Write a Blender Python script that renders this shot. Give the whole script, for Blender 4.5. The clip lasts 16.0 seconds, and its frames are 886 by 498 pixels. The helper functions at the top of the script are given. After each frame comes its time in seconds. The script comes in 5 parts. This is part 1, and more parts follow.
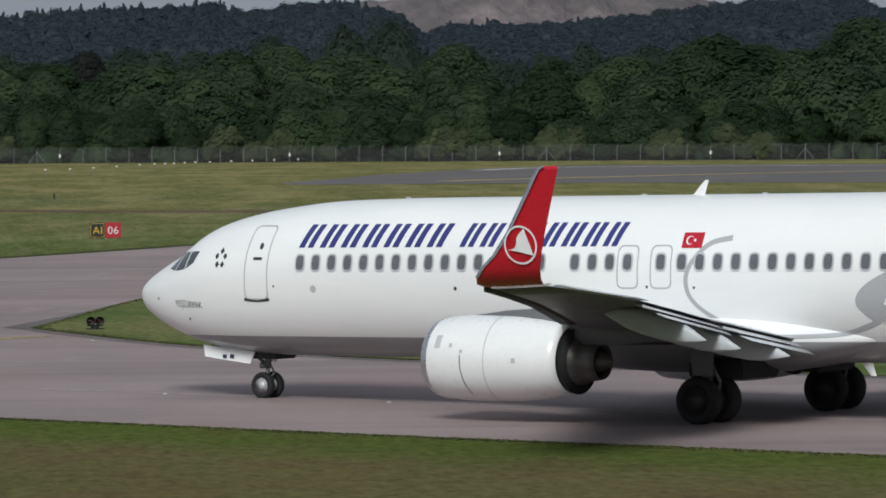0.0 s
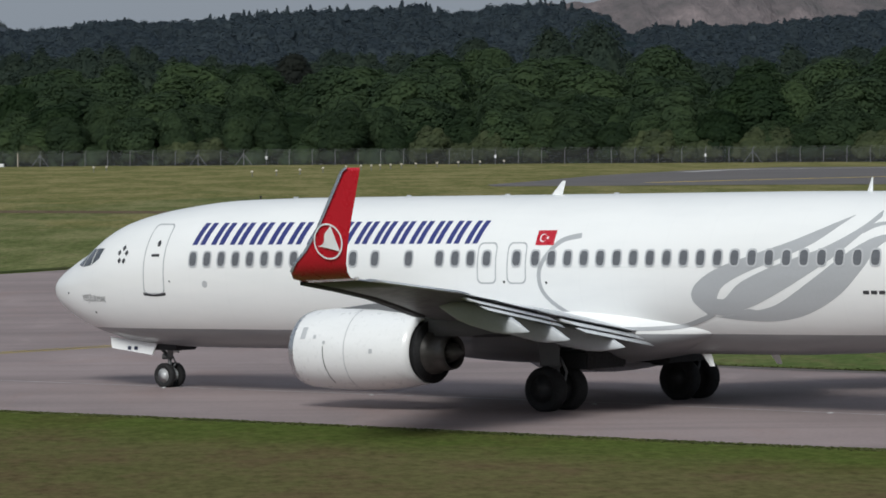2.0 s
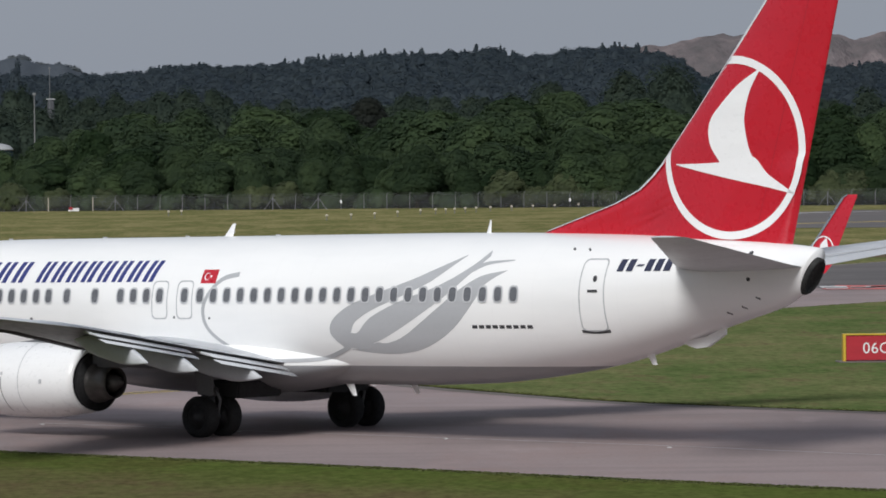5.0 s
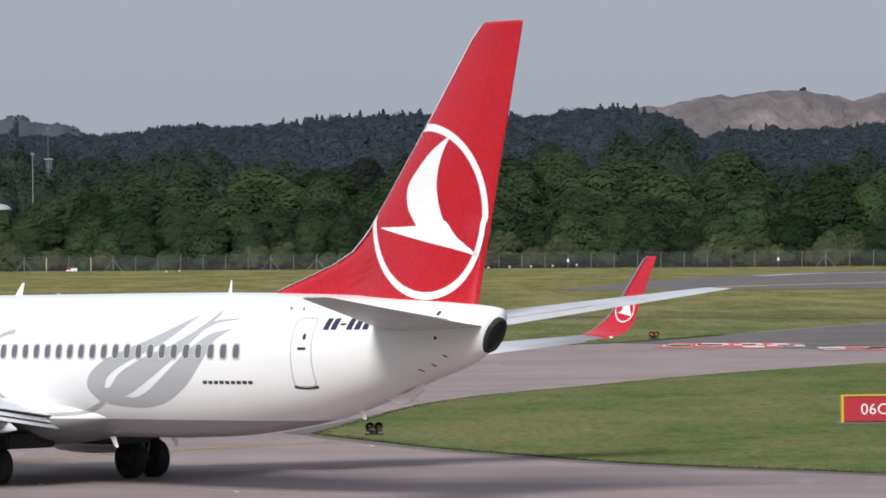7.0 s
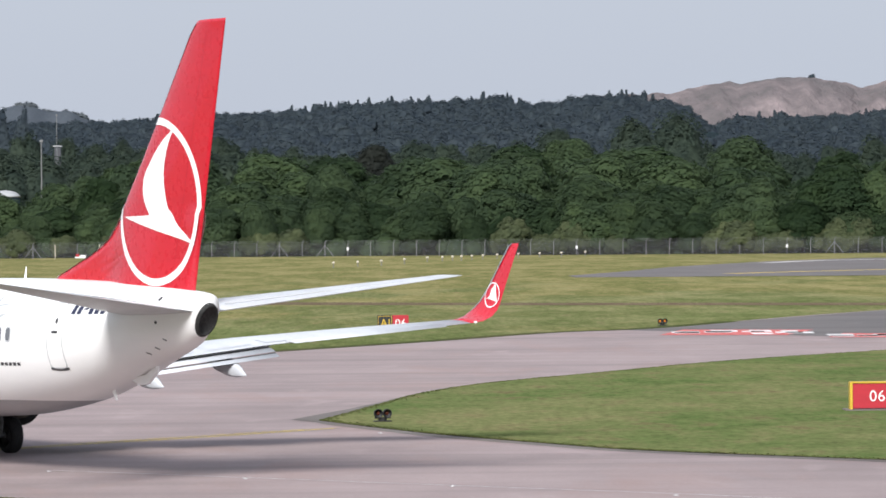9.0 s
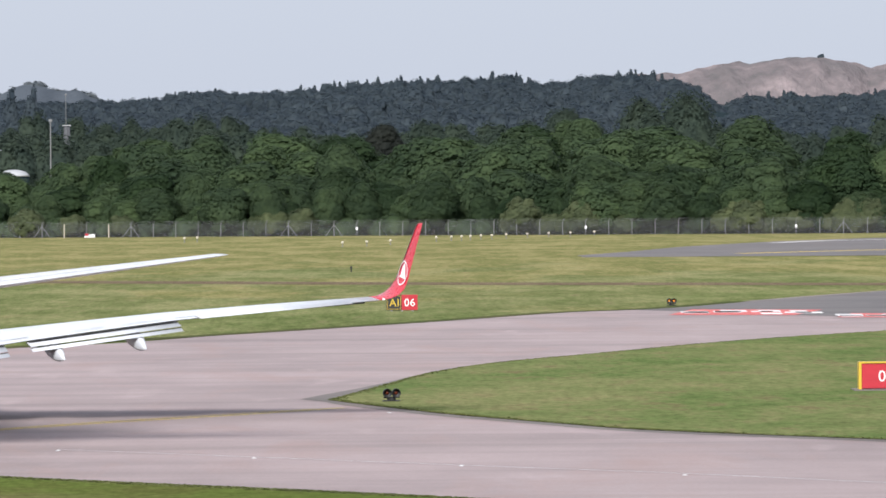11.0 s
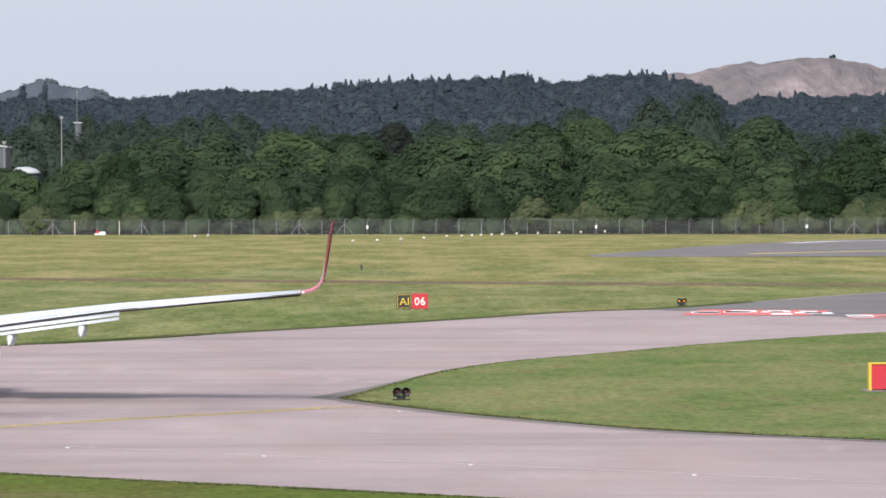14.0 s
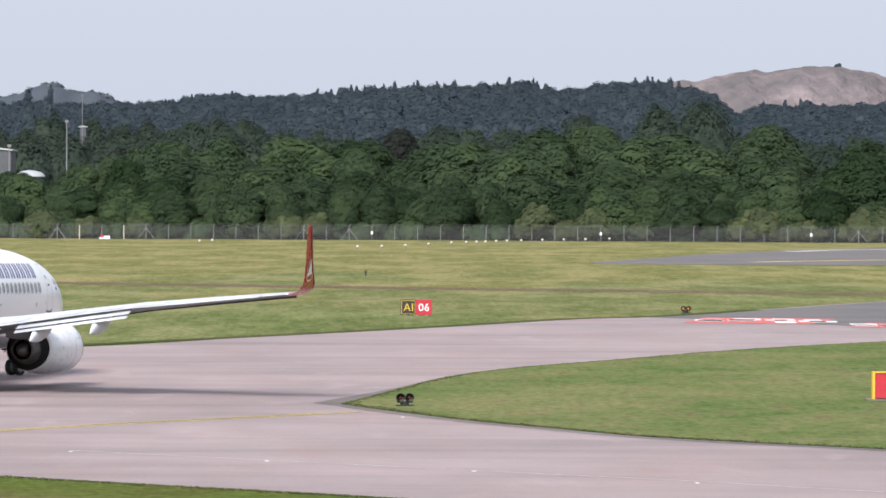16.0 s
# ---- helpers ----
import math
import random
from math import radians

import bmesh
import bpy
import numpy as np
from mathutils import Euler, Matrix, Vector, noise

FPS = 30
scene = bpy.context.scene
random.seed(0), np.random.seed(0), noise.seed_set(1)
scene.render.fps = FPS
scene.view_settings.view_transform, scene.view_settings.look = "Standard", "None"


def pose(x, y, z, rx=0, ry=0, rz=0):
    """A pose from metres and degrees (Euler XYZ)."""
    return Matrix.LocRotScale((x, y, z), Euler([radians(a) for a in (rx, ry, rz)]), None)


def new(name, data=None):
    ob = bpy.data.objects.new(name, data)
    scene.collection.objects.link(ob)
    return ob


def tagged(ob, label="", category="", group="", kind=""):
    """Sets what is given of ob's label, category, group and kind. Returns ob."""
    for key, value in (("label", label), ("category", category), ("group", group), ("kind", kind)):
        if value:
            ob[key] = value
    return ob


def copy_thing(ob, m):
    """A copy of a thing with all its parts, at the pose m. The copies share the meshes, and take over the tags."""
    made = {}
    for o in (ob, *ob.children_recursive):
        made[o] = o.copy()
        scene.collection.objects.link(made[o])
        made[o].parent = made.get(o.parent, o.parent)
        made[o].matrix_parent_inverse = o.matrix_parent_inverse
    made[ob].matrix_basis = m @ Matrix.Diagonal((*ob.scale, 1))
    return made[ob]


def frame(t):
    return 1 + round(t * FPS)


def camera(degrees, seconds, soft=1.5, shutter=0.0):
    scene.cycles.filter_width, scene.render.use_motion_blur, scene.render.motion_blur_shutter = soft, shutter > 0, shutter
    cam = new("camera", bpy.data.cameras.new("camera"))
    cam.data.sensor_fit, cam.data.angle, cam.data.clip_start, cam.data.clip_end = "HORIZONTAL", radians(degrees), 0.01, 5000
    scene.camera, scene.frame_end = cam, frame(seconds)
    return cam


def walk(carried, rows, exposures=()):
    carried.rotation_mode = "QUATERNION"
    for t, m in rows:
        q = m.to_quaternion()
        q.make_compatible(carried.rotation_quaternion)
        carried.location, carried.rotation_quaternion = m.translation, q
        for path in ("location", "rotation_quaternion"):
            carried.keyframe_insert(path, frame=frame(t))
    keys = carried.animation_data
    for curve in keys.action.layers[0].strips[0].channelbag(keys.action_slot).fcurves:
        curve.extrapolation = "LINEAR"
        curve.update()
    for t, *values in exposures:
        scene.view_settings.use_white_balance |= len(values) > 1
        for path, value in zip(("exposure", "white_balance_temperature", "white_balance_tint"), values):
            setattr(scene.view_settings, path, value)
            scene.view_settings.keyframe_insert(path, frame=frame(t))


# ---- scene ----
# pan, tilt and roll of a long lens on a fixed stand, degrees
VIEW = [
    (0, -4.459, -1.614, -0.430), (0.5, -4.320, -1.601, -0.352), (1, -3.390, -1.573, -0.273), (1.5, -2.274, -1.567, -0.269), (2, -1.950, -1.574, -0.471), (2.5, -1.368, -1.558, -0.513),
    (3, -1.436, -1.531, -0.554), (3.5, -1.219, -1.497, -0.550), (4, -1.294, -1.432, -0.545), (4.5, -1.258, -1.364, -0.561), (5, -1.044, -1.035, -0.576), (5.2, -0.997, -0.970, -0.373), (7.3, -1.066, -0.268, -0.523),
    (7.5, -1.008, -0.304, -0.520), (8, -1.113, -0.308, -0.455), (8.5, -1.051, -0.361, -0.525), (9, -0.968, -0.456, -0.510), (9.5, -0.926, -0.561, -0.557),
    (10, -0.879, -0.639, -0.591), (12.5, -0.847, -0.719, -0.258), (13, -0.857, -0.714, -0.300), (13.5, -0.778, -0.718, -0.219), (14, -0.728, -0.715, -0.200),
    (14.5, -0.709, -0.685, -0.120), (15, -0.705, -0.652, 0.100), (15.5, -0.682, -0.643, 0.123), (16, -0.674, -0.640, 0.170),
]
EYE = (0.0, 0.0, 7.300)
cam = camera(10.7735, 16.0, soft=1.7)
walk(cam, [(t, pose(*EYE, 90 + tilt, 0, pan) @ pose(0, 0, 0, 0, 0, roll)) for t, pan, tilt, roll in VIEW],
     exposures=[(0, -0.99, 6350, 4), (2, -0.99, 6350, 4), (3.5, -0.96, 6400, 5), (4.5, -0.93, 6450, 6), (5.0, -0.88, 6450, 8), (5.2, -0.82, 6450, 8), (7.3, -0.38, 6500, 9), (8.5, -0.04, 6500, 9), (9, 0.07, 6500, 9), (12.5, 0.25, 6500, 10), (16, 0.3, 6500, 10)])

# ---- light: high thin overcast ----
world = bpy.data.worlds.new("overcast_sky")
scene.world = world
world.use_nodes = True
wt = world.node_tree
sky = wt.nodes.new("ShaderNodeTexSky")
sky.sky_type, sky.sun_disc = "NISHITA", False
sky.sun_elevation, sky.sun_rotation = radians(38), radians(198)
sky.air_density, sky.dust_density, sky.ozone_density = 1.0, 4.0, 1.0
cloud = wt.nodes.new("ShaderNodeMix")
cloud.data_type = "RGBA"
cloud.inputs["Factor"].default_value = 0.8
cloud.inputs["B"].default_value = (6.3, 6.85, 8.1, 1)
wt.links.new(sky.outputs["Color"], cloud.inputs["A"])
back = wt.nodes["Background"]
back.inputs["Strength"].default_value = 0.097
wt.links.new(cloud.outputs["Result"], back.inputs["Color"])
sun = new("sun", bpy.data.lights.new("sun", "SUN"))
sun.data.energy, sun.data.angle, sun.data.color = 5.0, radians(20), (1.0, 0.98, 0.97)
SUN_FROM = Vector((-0.24, -0.75, 0.615))
sun.rotation_mode = "QUATERNION"
sun.rotation_quaternion = SUN_FROM.to_track_quat("Z", "Y")


# ---- materials ----
def mat(name, rough=0.6, metal=0.0, colour=(0.5, 0.5, 0.5), coat=0.0):
    m = bpy.data.materials.new(name)
    m.use_nodes = True
    b = m.node_tree.nodes["Principled BSDF"]
    b.inputs["Base Color"].default_value = (*colour, 1)
    b.inputs["Roughness"].default_value = rough
    b.inputs["Metallic"].default_value = metal
    b.inputs["Coat Weight"].default_value = coat
    return m, m.node_tree, b


def node(nt, kind, **sets):
    n = nt.nodes.new(kind)
    for k, v in sets.items():
        n.inputs[k.replace("_", " ")].default_value = v
    return n


def noise_of(nt, scale, stretch=(1, 1, 1), detail=4, rough=0.6, coords="Object"):
    tc = nt.nodes.new("ShaderNodeTexCoord")
    mp = node(nt, "ShaderNodeMapping", Scale=stretch)
    nt.links.new(tc.outputs[coords], mp.inputs["Vector"])
    n = node(nt, "ShaderNodeTexNoise", Scale=scale, Detail=detail, Roughness=rough)
    nt.links.new(mp.outputs["Vector"], n.inputs["Vector"])
    return n.outputs["Fac"]


def ramp(nt, fac, stops):
    r = nt.nodes.new("ShaderNodeValToRGB")
    el = r.color_ramp.elements
    while len(el) < len(stops):
        el.new(0.5)
    for e, (at, c) in zip(el, stops):
        e.position, e.color = at, (*c, 1)
    nt.links.new(fac, r.inputs["Fac"])
    return r.outputs["Color"]


def blend(nt, fac, a, b, how="MIX"):
    x = nt.nodes.new("ShaderNodeMix")
    x.data_type, x.blend_type = "RGBA", how
    for sock, v in (("Factor", fac), ("A", a), ("B", b)):
        if isinstance(v, bpy.types.NodeSocket):
            nt.links.new(v, x.inputs[sock])
        elif sock == "Factor":
            x.inputs[sock].default_value = v
        else:
            x.inputs[sock].default_value = (*v, 1)
    return x.outputs["Result"]


def bump(nt, b, fac, strength, dist):
    n = node(nt, "ShaderNodeBump", Strength=strength, Distance=dist)
    nt.links.new(fac, n.inputs["Height"])
    nt.links.new(n.outputs["Normal"], b.inputs["Normal"])


def worn(name, colour, rough=0.4, metal=0.0, dirt=0.12, scale=1.5, coat=0.0):
    """Paint or metal with faint uneven dirt at two scales."""
    m, nt, b = mat(name, rough, metal, colour, coat)
    d = tuple(c * (1 - dirt) for c in colour)
    f1 = ramp(nt, noise_of(nt, scale, (0.35, 1, 1.6)), [(0.35, d), (0.65, colour)])
    f2 = ramp(nt, noise_of(nt, scale * 14), [(0.3, (1 - dirt * 0.5,) * 3), (0.6, (1, 1, 1))])
    nt.links.new(blend(nt, 1.0, f1, f2, "MULTIPLY"), b.inputs["Base Color"])
    r = ramp(nt, noise_of(nt, scale * 5), [(0.3, (rough * 0.8,) * 3), (0.7, (min(1, rough * 1.3),) * 3)])
    nt.links.new(r, b.inputs["Roughness"])
    return m


def grass_material(name, green, straw, soil, bias=0.5, grain=1.0, lie=0.2, bare=0.53):
    """Mottled turf; clumps are drawn out along the mown rows by the factor lie."""
    m, nt, b = mat(name, 0.9)
    b.inputs["Specular IOR Level"].default_value = 0.0
    big = noise_of(nt, 0.07 * grain, (0.8, lie * 2, 1), 5, 0.6)
    mid = noise_of(nt, 0.5 * grain, (0.7, lie, 1), 7, 0.74)
    fine = noise_of(nt, 3.0, (1, lie * 1.5, 1), 5, 0.75)
    c1 = ramp(nt, big, [(0.62 - bias * 0.35, green), (0.78 - bias * 0.35, straw)])
    c2 = ramp(nt, mid, [(0.34, tuple(g * 0.8 for g in green)), (0.46, green), (0.62, tuple((g + q) / 2 for g, q in zip(green, straw)))])
    c = blend(nt, 0.64, c1, c2)
    c = blend(nt, ramp(nt, mid, [(bare, (0, 0, 0)), (bare + 0.13, (0.7,) * 3)]), c, soil)
    c = blend(nt, 0.9, c, ramp(nt, fine, [(0.28, (0.58,) * 3), (0.5, (0.97,) * 3), (0.72, (1.32,) * 3)]), "MULTIPLY")
    nt.links.new(c, b.inputs["Base Color"])
    bump(nt, b, fine, 0.35, 0.04)
    return m


def paving_material(name, base, tint, dark, along):
    """Weathered pavement: broad stains, rubber and water streaks along the traffic, fine aggregate."""
    m, nt, b = mat(name, 0.85)
    tc = nt.nodes.new("ShaderNodeTexCoord")

    def streak(scale, stretch, turn, detail):
        mp = node(nt, "ShaderNodeMapping", Rotation=(0, 0, -turn), Scale=stretch)
        nt.links.new(tc.outputs["Object"], mp.inputs["Vector"])
        n = node(nt, "ShaderNodeTexNoise", Scale=scale, Detail=detail, Roughness=0.68, Distortion=0.4)
        nt.links.new(mp.outputs["Vector"], n.inputs["Vector"])
        return n.outputs["Fac"]

    blot = noise_of(nt, 0.10, (1, 0.5, 1), 7, 0.66)
    fine = noise_of(nt, 9, (1, 1, 1), 4, 0.7)
    c = ramp(nt, blot, [(0.34, tint), (0.56, base), (0.72, tuple(min(1, q * 1.12) for q in base))])
    c = blend(nt, ramp(nt, streak(0.22, (0.10, 0.8, 1), along, 3), [(0.30, (0.75,) * 3), (0.56, (0, 0, 0))]), c, dark)
    c = blend(nt, ramp(nt, streak(0.5, (0.5, 0.16, 1), 0.2, 3), [(0.58, (0, 0, 0)), (0.74, (0.5,) * 3)]), c, tuple(min(1, q * 1.3) for q in base))
    c = blend(nt, ramp(nt, streak(0.25, (0.8, 0.25, 1), -0.15, 4), [(0.52, (0, 0, 0)), (0.70, (0.6,) * 3)]), c, (base[0] * 0.92, base[1] * 0.80, base[2] * 0.74))
    c = blend(nt, 0.7, c, ramp(nt, fine, [(0.25, (0.78,) * 3), (0.7, (1.15,) * 3)]), "MULTIPLY")
    nt.links.new(c, b.inputs["Base Color"])
    bump(nt, b, fine, 0.25, 0.01)
    return m


def leaf_material(name, dark, light, per_object=0.35, fleck=1.6):
    """Foliage: light passes through the leaves; mottled at the scale of sprays and of limbs."""
    m, nt, b = mat(name, 0.75)
    b.inputs["Specular IOR Level"].default_value = 0.15
    inf = nt.nodes.new("ShaderNodeObjectInfo")
    geo = nt.nodes.new("ShaderNodeNewGeometry")
    small = noise_of(nt, fleck, (1, 1, 1), 5, 0.7)
    c = ramp(nt, small, [(0.22, dark), (0.5, tuple((a + d) / 2 for a, d in zip(dark, light))), (0.78, light)])
    c = blend(nt, 1.0, c, ramp(nt, geo.outputs["Random Per Island"], [(0.0, (0.9, 0.91, 0.9)), (1.0, (1.1, 1.09, 1.08))]), "MULTIPLY")
    o = ramp(nt, inf.outputs["Random"], [(0.0, (1 - per_object, 1 - per_object * 0.8, 1 - per_object)), (0.5, (1, 1, 1)), (1.0, (1 + per_object * 0.65, 1 + per_object * 0.6, 1 + per_object * 0.35))])
    big = ramp(nt, noise_of(nt, 0.16, (1, 1, 1), 4, 0.6), [(0.32, (0.74, 0.77, 0.80)), (0.68, (1.26, 1.21, 1.08))])
    c = blend(nt, 1.0, blend(nt, 1.0, c, o, "MULTIPLY"), big, "MULTIPLY")
    nt.links.new(c, b.inputs["Base Color"])
    bump(nt, b, small, 0.2, 0.4 / fleck)
    through_leaf = nt.nodes.new("ShaderNodeBsdfTranslucent")
    nt.links.new(c, through_leaf.inputs["Color"])
    mixed = nt.nodes.new("ShaderNodeMixShader")
    mixed.inputs["Fac"].default_value = 0.46
    nt.links.new(b.outputs["BSDF"], mixed.inputs[1])
    nt.links.new(through_leaf.outputs["BSDF"], mixed.inputs[2])
    nt.links.new(mixed.outputs["Shader"], nt.nodes["Material Output"].inputs["Surface"])
    return m


GRASS = grass_material("field_grass", (0.122, 0.136, 0.056), (0.305, 0.276, 0.148), (0.162, 0.134, 0.076), 0.50, 2.3, 0.10, 0.55)
GRASS_TREE = GRASS.node_tree
turf = GRASS_TREE.nodes["Principled BSDF"].inputs["Base Color"]
# the mown field is drier and yellower towards the fence
field_pos = node(GRASS_TREE, "ShaderNodeSeparateXYZ")
GRASS_TREE.links.new(GRASS_TREE.nodes.new("ShaderNodeTexCoord").outputs["Object"], field_pos.inputs["Vector"])
dry = node(GRASS_TREE, "ShaderNodeMath")
dry.operation = "MULTIPLY_ADD"
dry.inputs[1].default_value = 1 / 900
GRASS_TREE.links.new(field_pos.outputs["Y"], dry.inputs[0])
GRASS_TREE.links.new(noise_of(GRASS_TREE, 0.05, (1, 0.4, 1), 5, 0.65), dry.inputs[2])
GRASS_TREE.links.new(blend(GRASS_TREE, 1.0, turf.links[0].from_socket, ramp(GRASS_TREE, dry.outputs[0], [(0.70, (0.80, 0.90, 0.78)), (0.90, (0.98, 0.99, 0.96)), (1.0, (1.16, 1.07, 1.0))]), "MULTIPLY"), turf)
GRASS_NEAR = grass_material("verge_grass", (0.100, 0.102, 0.040), (0.165, 0.136, 0.068), (0.110, 0.080, 0.045), 0.75, 0.7, 0.30, 0.47)
GRASS_ISLAND = grass_material("island_grass", (0.096, 0.132, 0.046), (0.235, 0.205, 0.105), (0.128, 0.100, 0.056), 0.55, 1.3, 0.26, 0.54)
nt = GRASS_NEAR.node_tree
turf = nt.nodes["Principled BSDF"].inputs["Base Color"]
tc = nt.nodes.new("ShaderNodeTexCoord")
# lusher grass in an uneven strip along the pavement
away = node(nt, "ShaderNodeVectorMath")
away.operation = "DOT_PRODUCT"
away.inputs[1].default_value = (-0.649 / 16, -0.761 / 16, 0)
nt.links.new(tc.outputs["Object"], away.inputs[0])
off_edge = node(nt, "ShaderNodeMath")
off_edge.inputs[1].default_value = (4.7 * 0.649 + 109.2 * 0.761) / 16
nt.links.new(away.outputs["Value"], off_edge.inputs[0])
ragged = node(nt, "ShaderNodeMath")
ragged.operation = "MULTIPLY_ADD"
ragged.inputs[1].default_value = 0.5
nt.links.new(noise_of(nt, 0.22, (1, 1, 1), 6, 0.7), ragged.inputs[0])
nt.links.new(off_edge.outputs[0], ragged.inputs[2])
inner = turf.links[0].from_socket
lush = blend(nt, 1.0, inner, (0.70, 0.98, 0.58), "MULTIPLY")
nt.links.new(blend(nt, ramp(nt, ragged.outputs[0], [(0.42, (0, 0, 0)), (0.78, (1, 1, 1))]), lush, inner), turf)
SHADOW_TURF = grass_material("shadow_turf", (0.06, 0.075, 0.03), (0.11, 0.10, 0.055), (0.06, 0.05, 0.035), 0.5, 1.2, 0.3)
TAXI_ANGLE = radians(-41)
CONCRETE = paving_material("taxiway_concrete", (0.304, 0.240, 0.236), (0.246, 0.194, 0.191), (0.170, 0.135, 0.132), TAXI_ANGLE)
ASPHALT = paving_material("runway_asphalt", (0.134, 0.120, 0.117), (0.108, 0.098, 0.096), (0.074, 0.068, 0.066), radians(10))
SHOULDER = paving_material("edge_asphalt", (0.162, 0.142, 0.129), (0.122, 0.105, 0.095), (0.075, 0.065, 0.057), TAXI_ANGLE)
DRAIN = grass_material("drain_soil", (0.145, 0.115, 0.075), (0.20, 0.16, 0.105), (0.115, 0.080, 0.058), 0.5, 2.0, 0.1, 0.46)
YELLOW = worn("yellow_line_paint", (0.638, 0.464, 0.102), 0.7, 0, 0.25, 0.8)
PALE = worn("worn_white_line", (0.630, 0.600, 0.600), 0.7, 0, 0.3, 0.8)
RED_GROUND = worn("red_ground_paint", (0.598, 0.130, 0.117), 0.7, 0, 0.25, 0.8)
WHITE_GROUND = worn("white_ground_paint", (0.780, 0.754, 0.754), 0.7, 0, 0.15, 0.8)
LEAF_A = leaf_material("leaves_mixed", (0.037, 0.061, 0.037), (0.070, 0.107, 0.052), 0.5)
# dark green of the middle woods, with some distance haze mixed in as blue
LEAF_MID_HAZE = leaf_material("leaves_middle_haze", (0.036, 0.054, 0.045), (0.062, 0.086, 0.066), 0.3, 0.8)
LEAF_B = leaf_material("leaves_shrub", (0.078, 0.100, 0.053), (0.122, 0.146, 0.082), 0.25)
# ridge leaves tinted blue-grey: the haze of distance is put into the colour
LEAF_HAZE = leaf_material("leaves_haze_wood", (0.052, 0.071, 0.093), (0.064, 0.085, 0.106), 0.1, 0.2)
BARK = worn("bark", (0.10, 0.08, 0.06), 0.9, 0, 0.4, 2)
METAL_POST = worn("galvanised_post", (0.20, 0.205, 0.21), 0.6, 0.1, 0.2, 3)
BLACK = worn("black_plastic", (0.018, 0.018, 0.018), 0.5, 0, 0.3, 4)
WHITE_PAINT = worn("white_paint", (0.8, 0.8, 0.8), 0.4, 0, 0.1, 2)


# ---- building helpers ----
def mesh(name, verts, faces, material, smooth=False):
    me = bpy.data.meshes.new(name)
    me.from_pydata([tuple(v) for v in verts], [], [tuple(f) for f in faces])
    me.update()
    if material:
        me.materials.append(material)
    if smooth:
        me.polygons.foreach_set("use_smooth", [True] * len(me.polygons))
    return me


def part(name, me, parent, label=""):
    ob = new(name, me)
    ob.parent = parent
    return tagged(ob, label)


class Solid:
    """Gathers boxes, tubes and lofts into one mesh."""

    def __init__(self):
        self.v, self.f = [], []

    def add(self, verts, faces):
        k = len(self.v)
        self.v += [tuple(v) for v in verts]
        self.f += [tuple(i + k for i in f) for f in faces]
        return self

    def box(self, x0, y0, z0, x1, y1, z1, bevel=0.0):
        bm = bmesh.new()
        bmesh.ops.create_cube(bm, size=1)
        for v in bm.verts:
            v.co = Vector(((x0 + x1) / 2 + v.co.x * (x1 - x0), (y0 + y1) / 2 + v.co.y * (y1 - y0), (z0 + z1) / 2 + v.co.z * (z1 - z0)))
        if bevel:
            bmesh.ops.bevel(bm, geom=bm.edges[:], offset=bevel, segments=2, affect="EDGES")
        bm.verts.index_update()
        self.add([v.co[:] for v in bm.verts], [[v.index for v in f.verts] for f in bm.faces])
        bm.free()
        return self

    def tube(self, a, b, r0, r1=None, n=10):
        a, b = Vector(a), Vector(b)
        r1 = r0 if r1 is None else r1
        q = (b - a).to_track_quat("Z", "Y")
        vs = []
        for c, r in ((a, r0), (b, r1)):
            vs += [c + q @ Vector((r * math.cos(2 * math.pi * i / n), r * math.sin(2 * math.pi * i / n), 0)) for i in range(n)]
        fs = [(i, (i + 1) % n, n + (i + 1) % n, n + i) for i in range(n)] + [tuple(range(n))[::-1], tuple(range(n, 2 * n))]
        return self.add(vs, fs)

    def loft(self, rings, cap=True):
        n = len(rings[0])
        vs = [p for r in rings for p in r]
        fs = [(j * n + i, j * n + (i + 1) % n, (j + 1) * n + (i + 1) % n, (j + 1) * n + i) for j in range(len(rings) - 1) for i in range(n)]
        if cap:
            fs += [tuple(range(n))[::-1], tuple(range((len(rings) - 1) * n, len(rings) * n))]
        return self.add(vs, fs)

    def mesh(self, name, material, smooth=False):
        return mesh(name, self.v, self.f, material, smooth)


def sheet(name, outline, z, material, label, category):
    """A flat piece of ground, one polygon, triangulated."""
    bm = bmesh.new()
    f = bm.faces.new([bm.verts.new((x, y, z)) for x, y in outline])
    if f.normal.z < 0:
        f.normal_flip()
    bm.normal_update()
    for f in bm.faces:
        if f.normal.z < 0:
            f.normal_flip()
    bmesh.ops.triangulate(bm, faces=bm.faces[:])
    me = bpy.data.meshes.new(name)
    bm.to_mesh(me)
    bm.free()
    me.materials.append(material)
    return tagged(new(name, me), label, category, "", "structure")


def smooth_line(pts, n=6):
    """Catmull-Rom through plan points."""
    out = []
    p = [pts[0]] + list(pts) + [pts[-1]]
    for i in range(1, len(p) - 2):
        for k in range(n):
            t = k / n
            out.append(tuple(0.5 * (2 * p[i][j] + (p[i + 1][j] - p[i - 1][j]) * t + (2 * p[i - 1][j] - 5 * p[i][j] + 4 * p[i + 1][j] - p[i + 2][j]) * t * t
                                    + (3 * p[i][j] - p[i - 1][j] - 3 * p[i + 1][j] + p[i + 2][j]) * t ** 3) for j in range(len(p[i]))))
    return out + [tuple(pts[-1])]


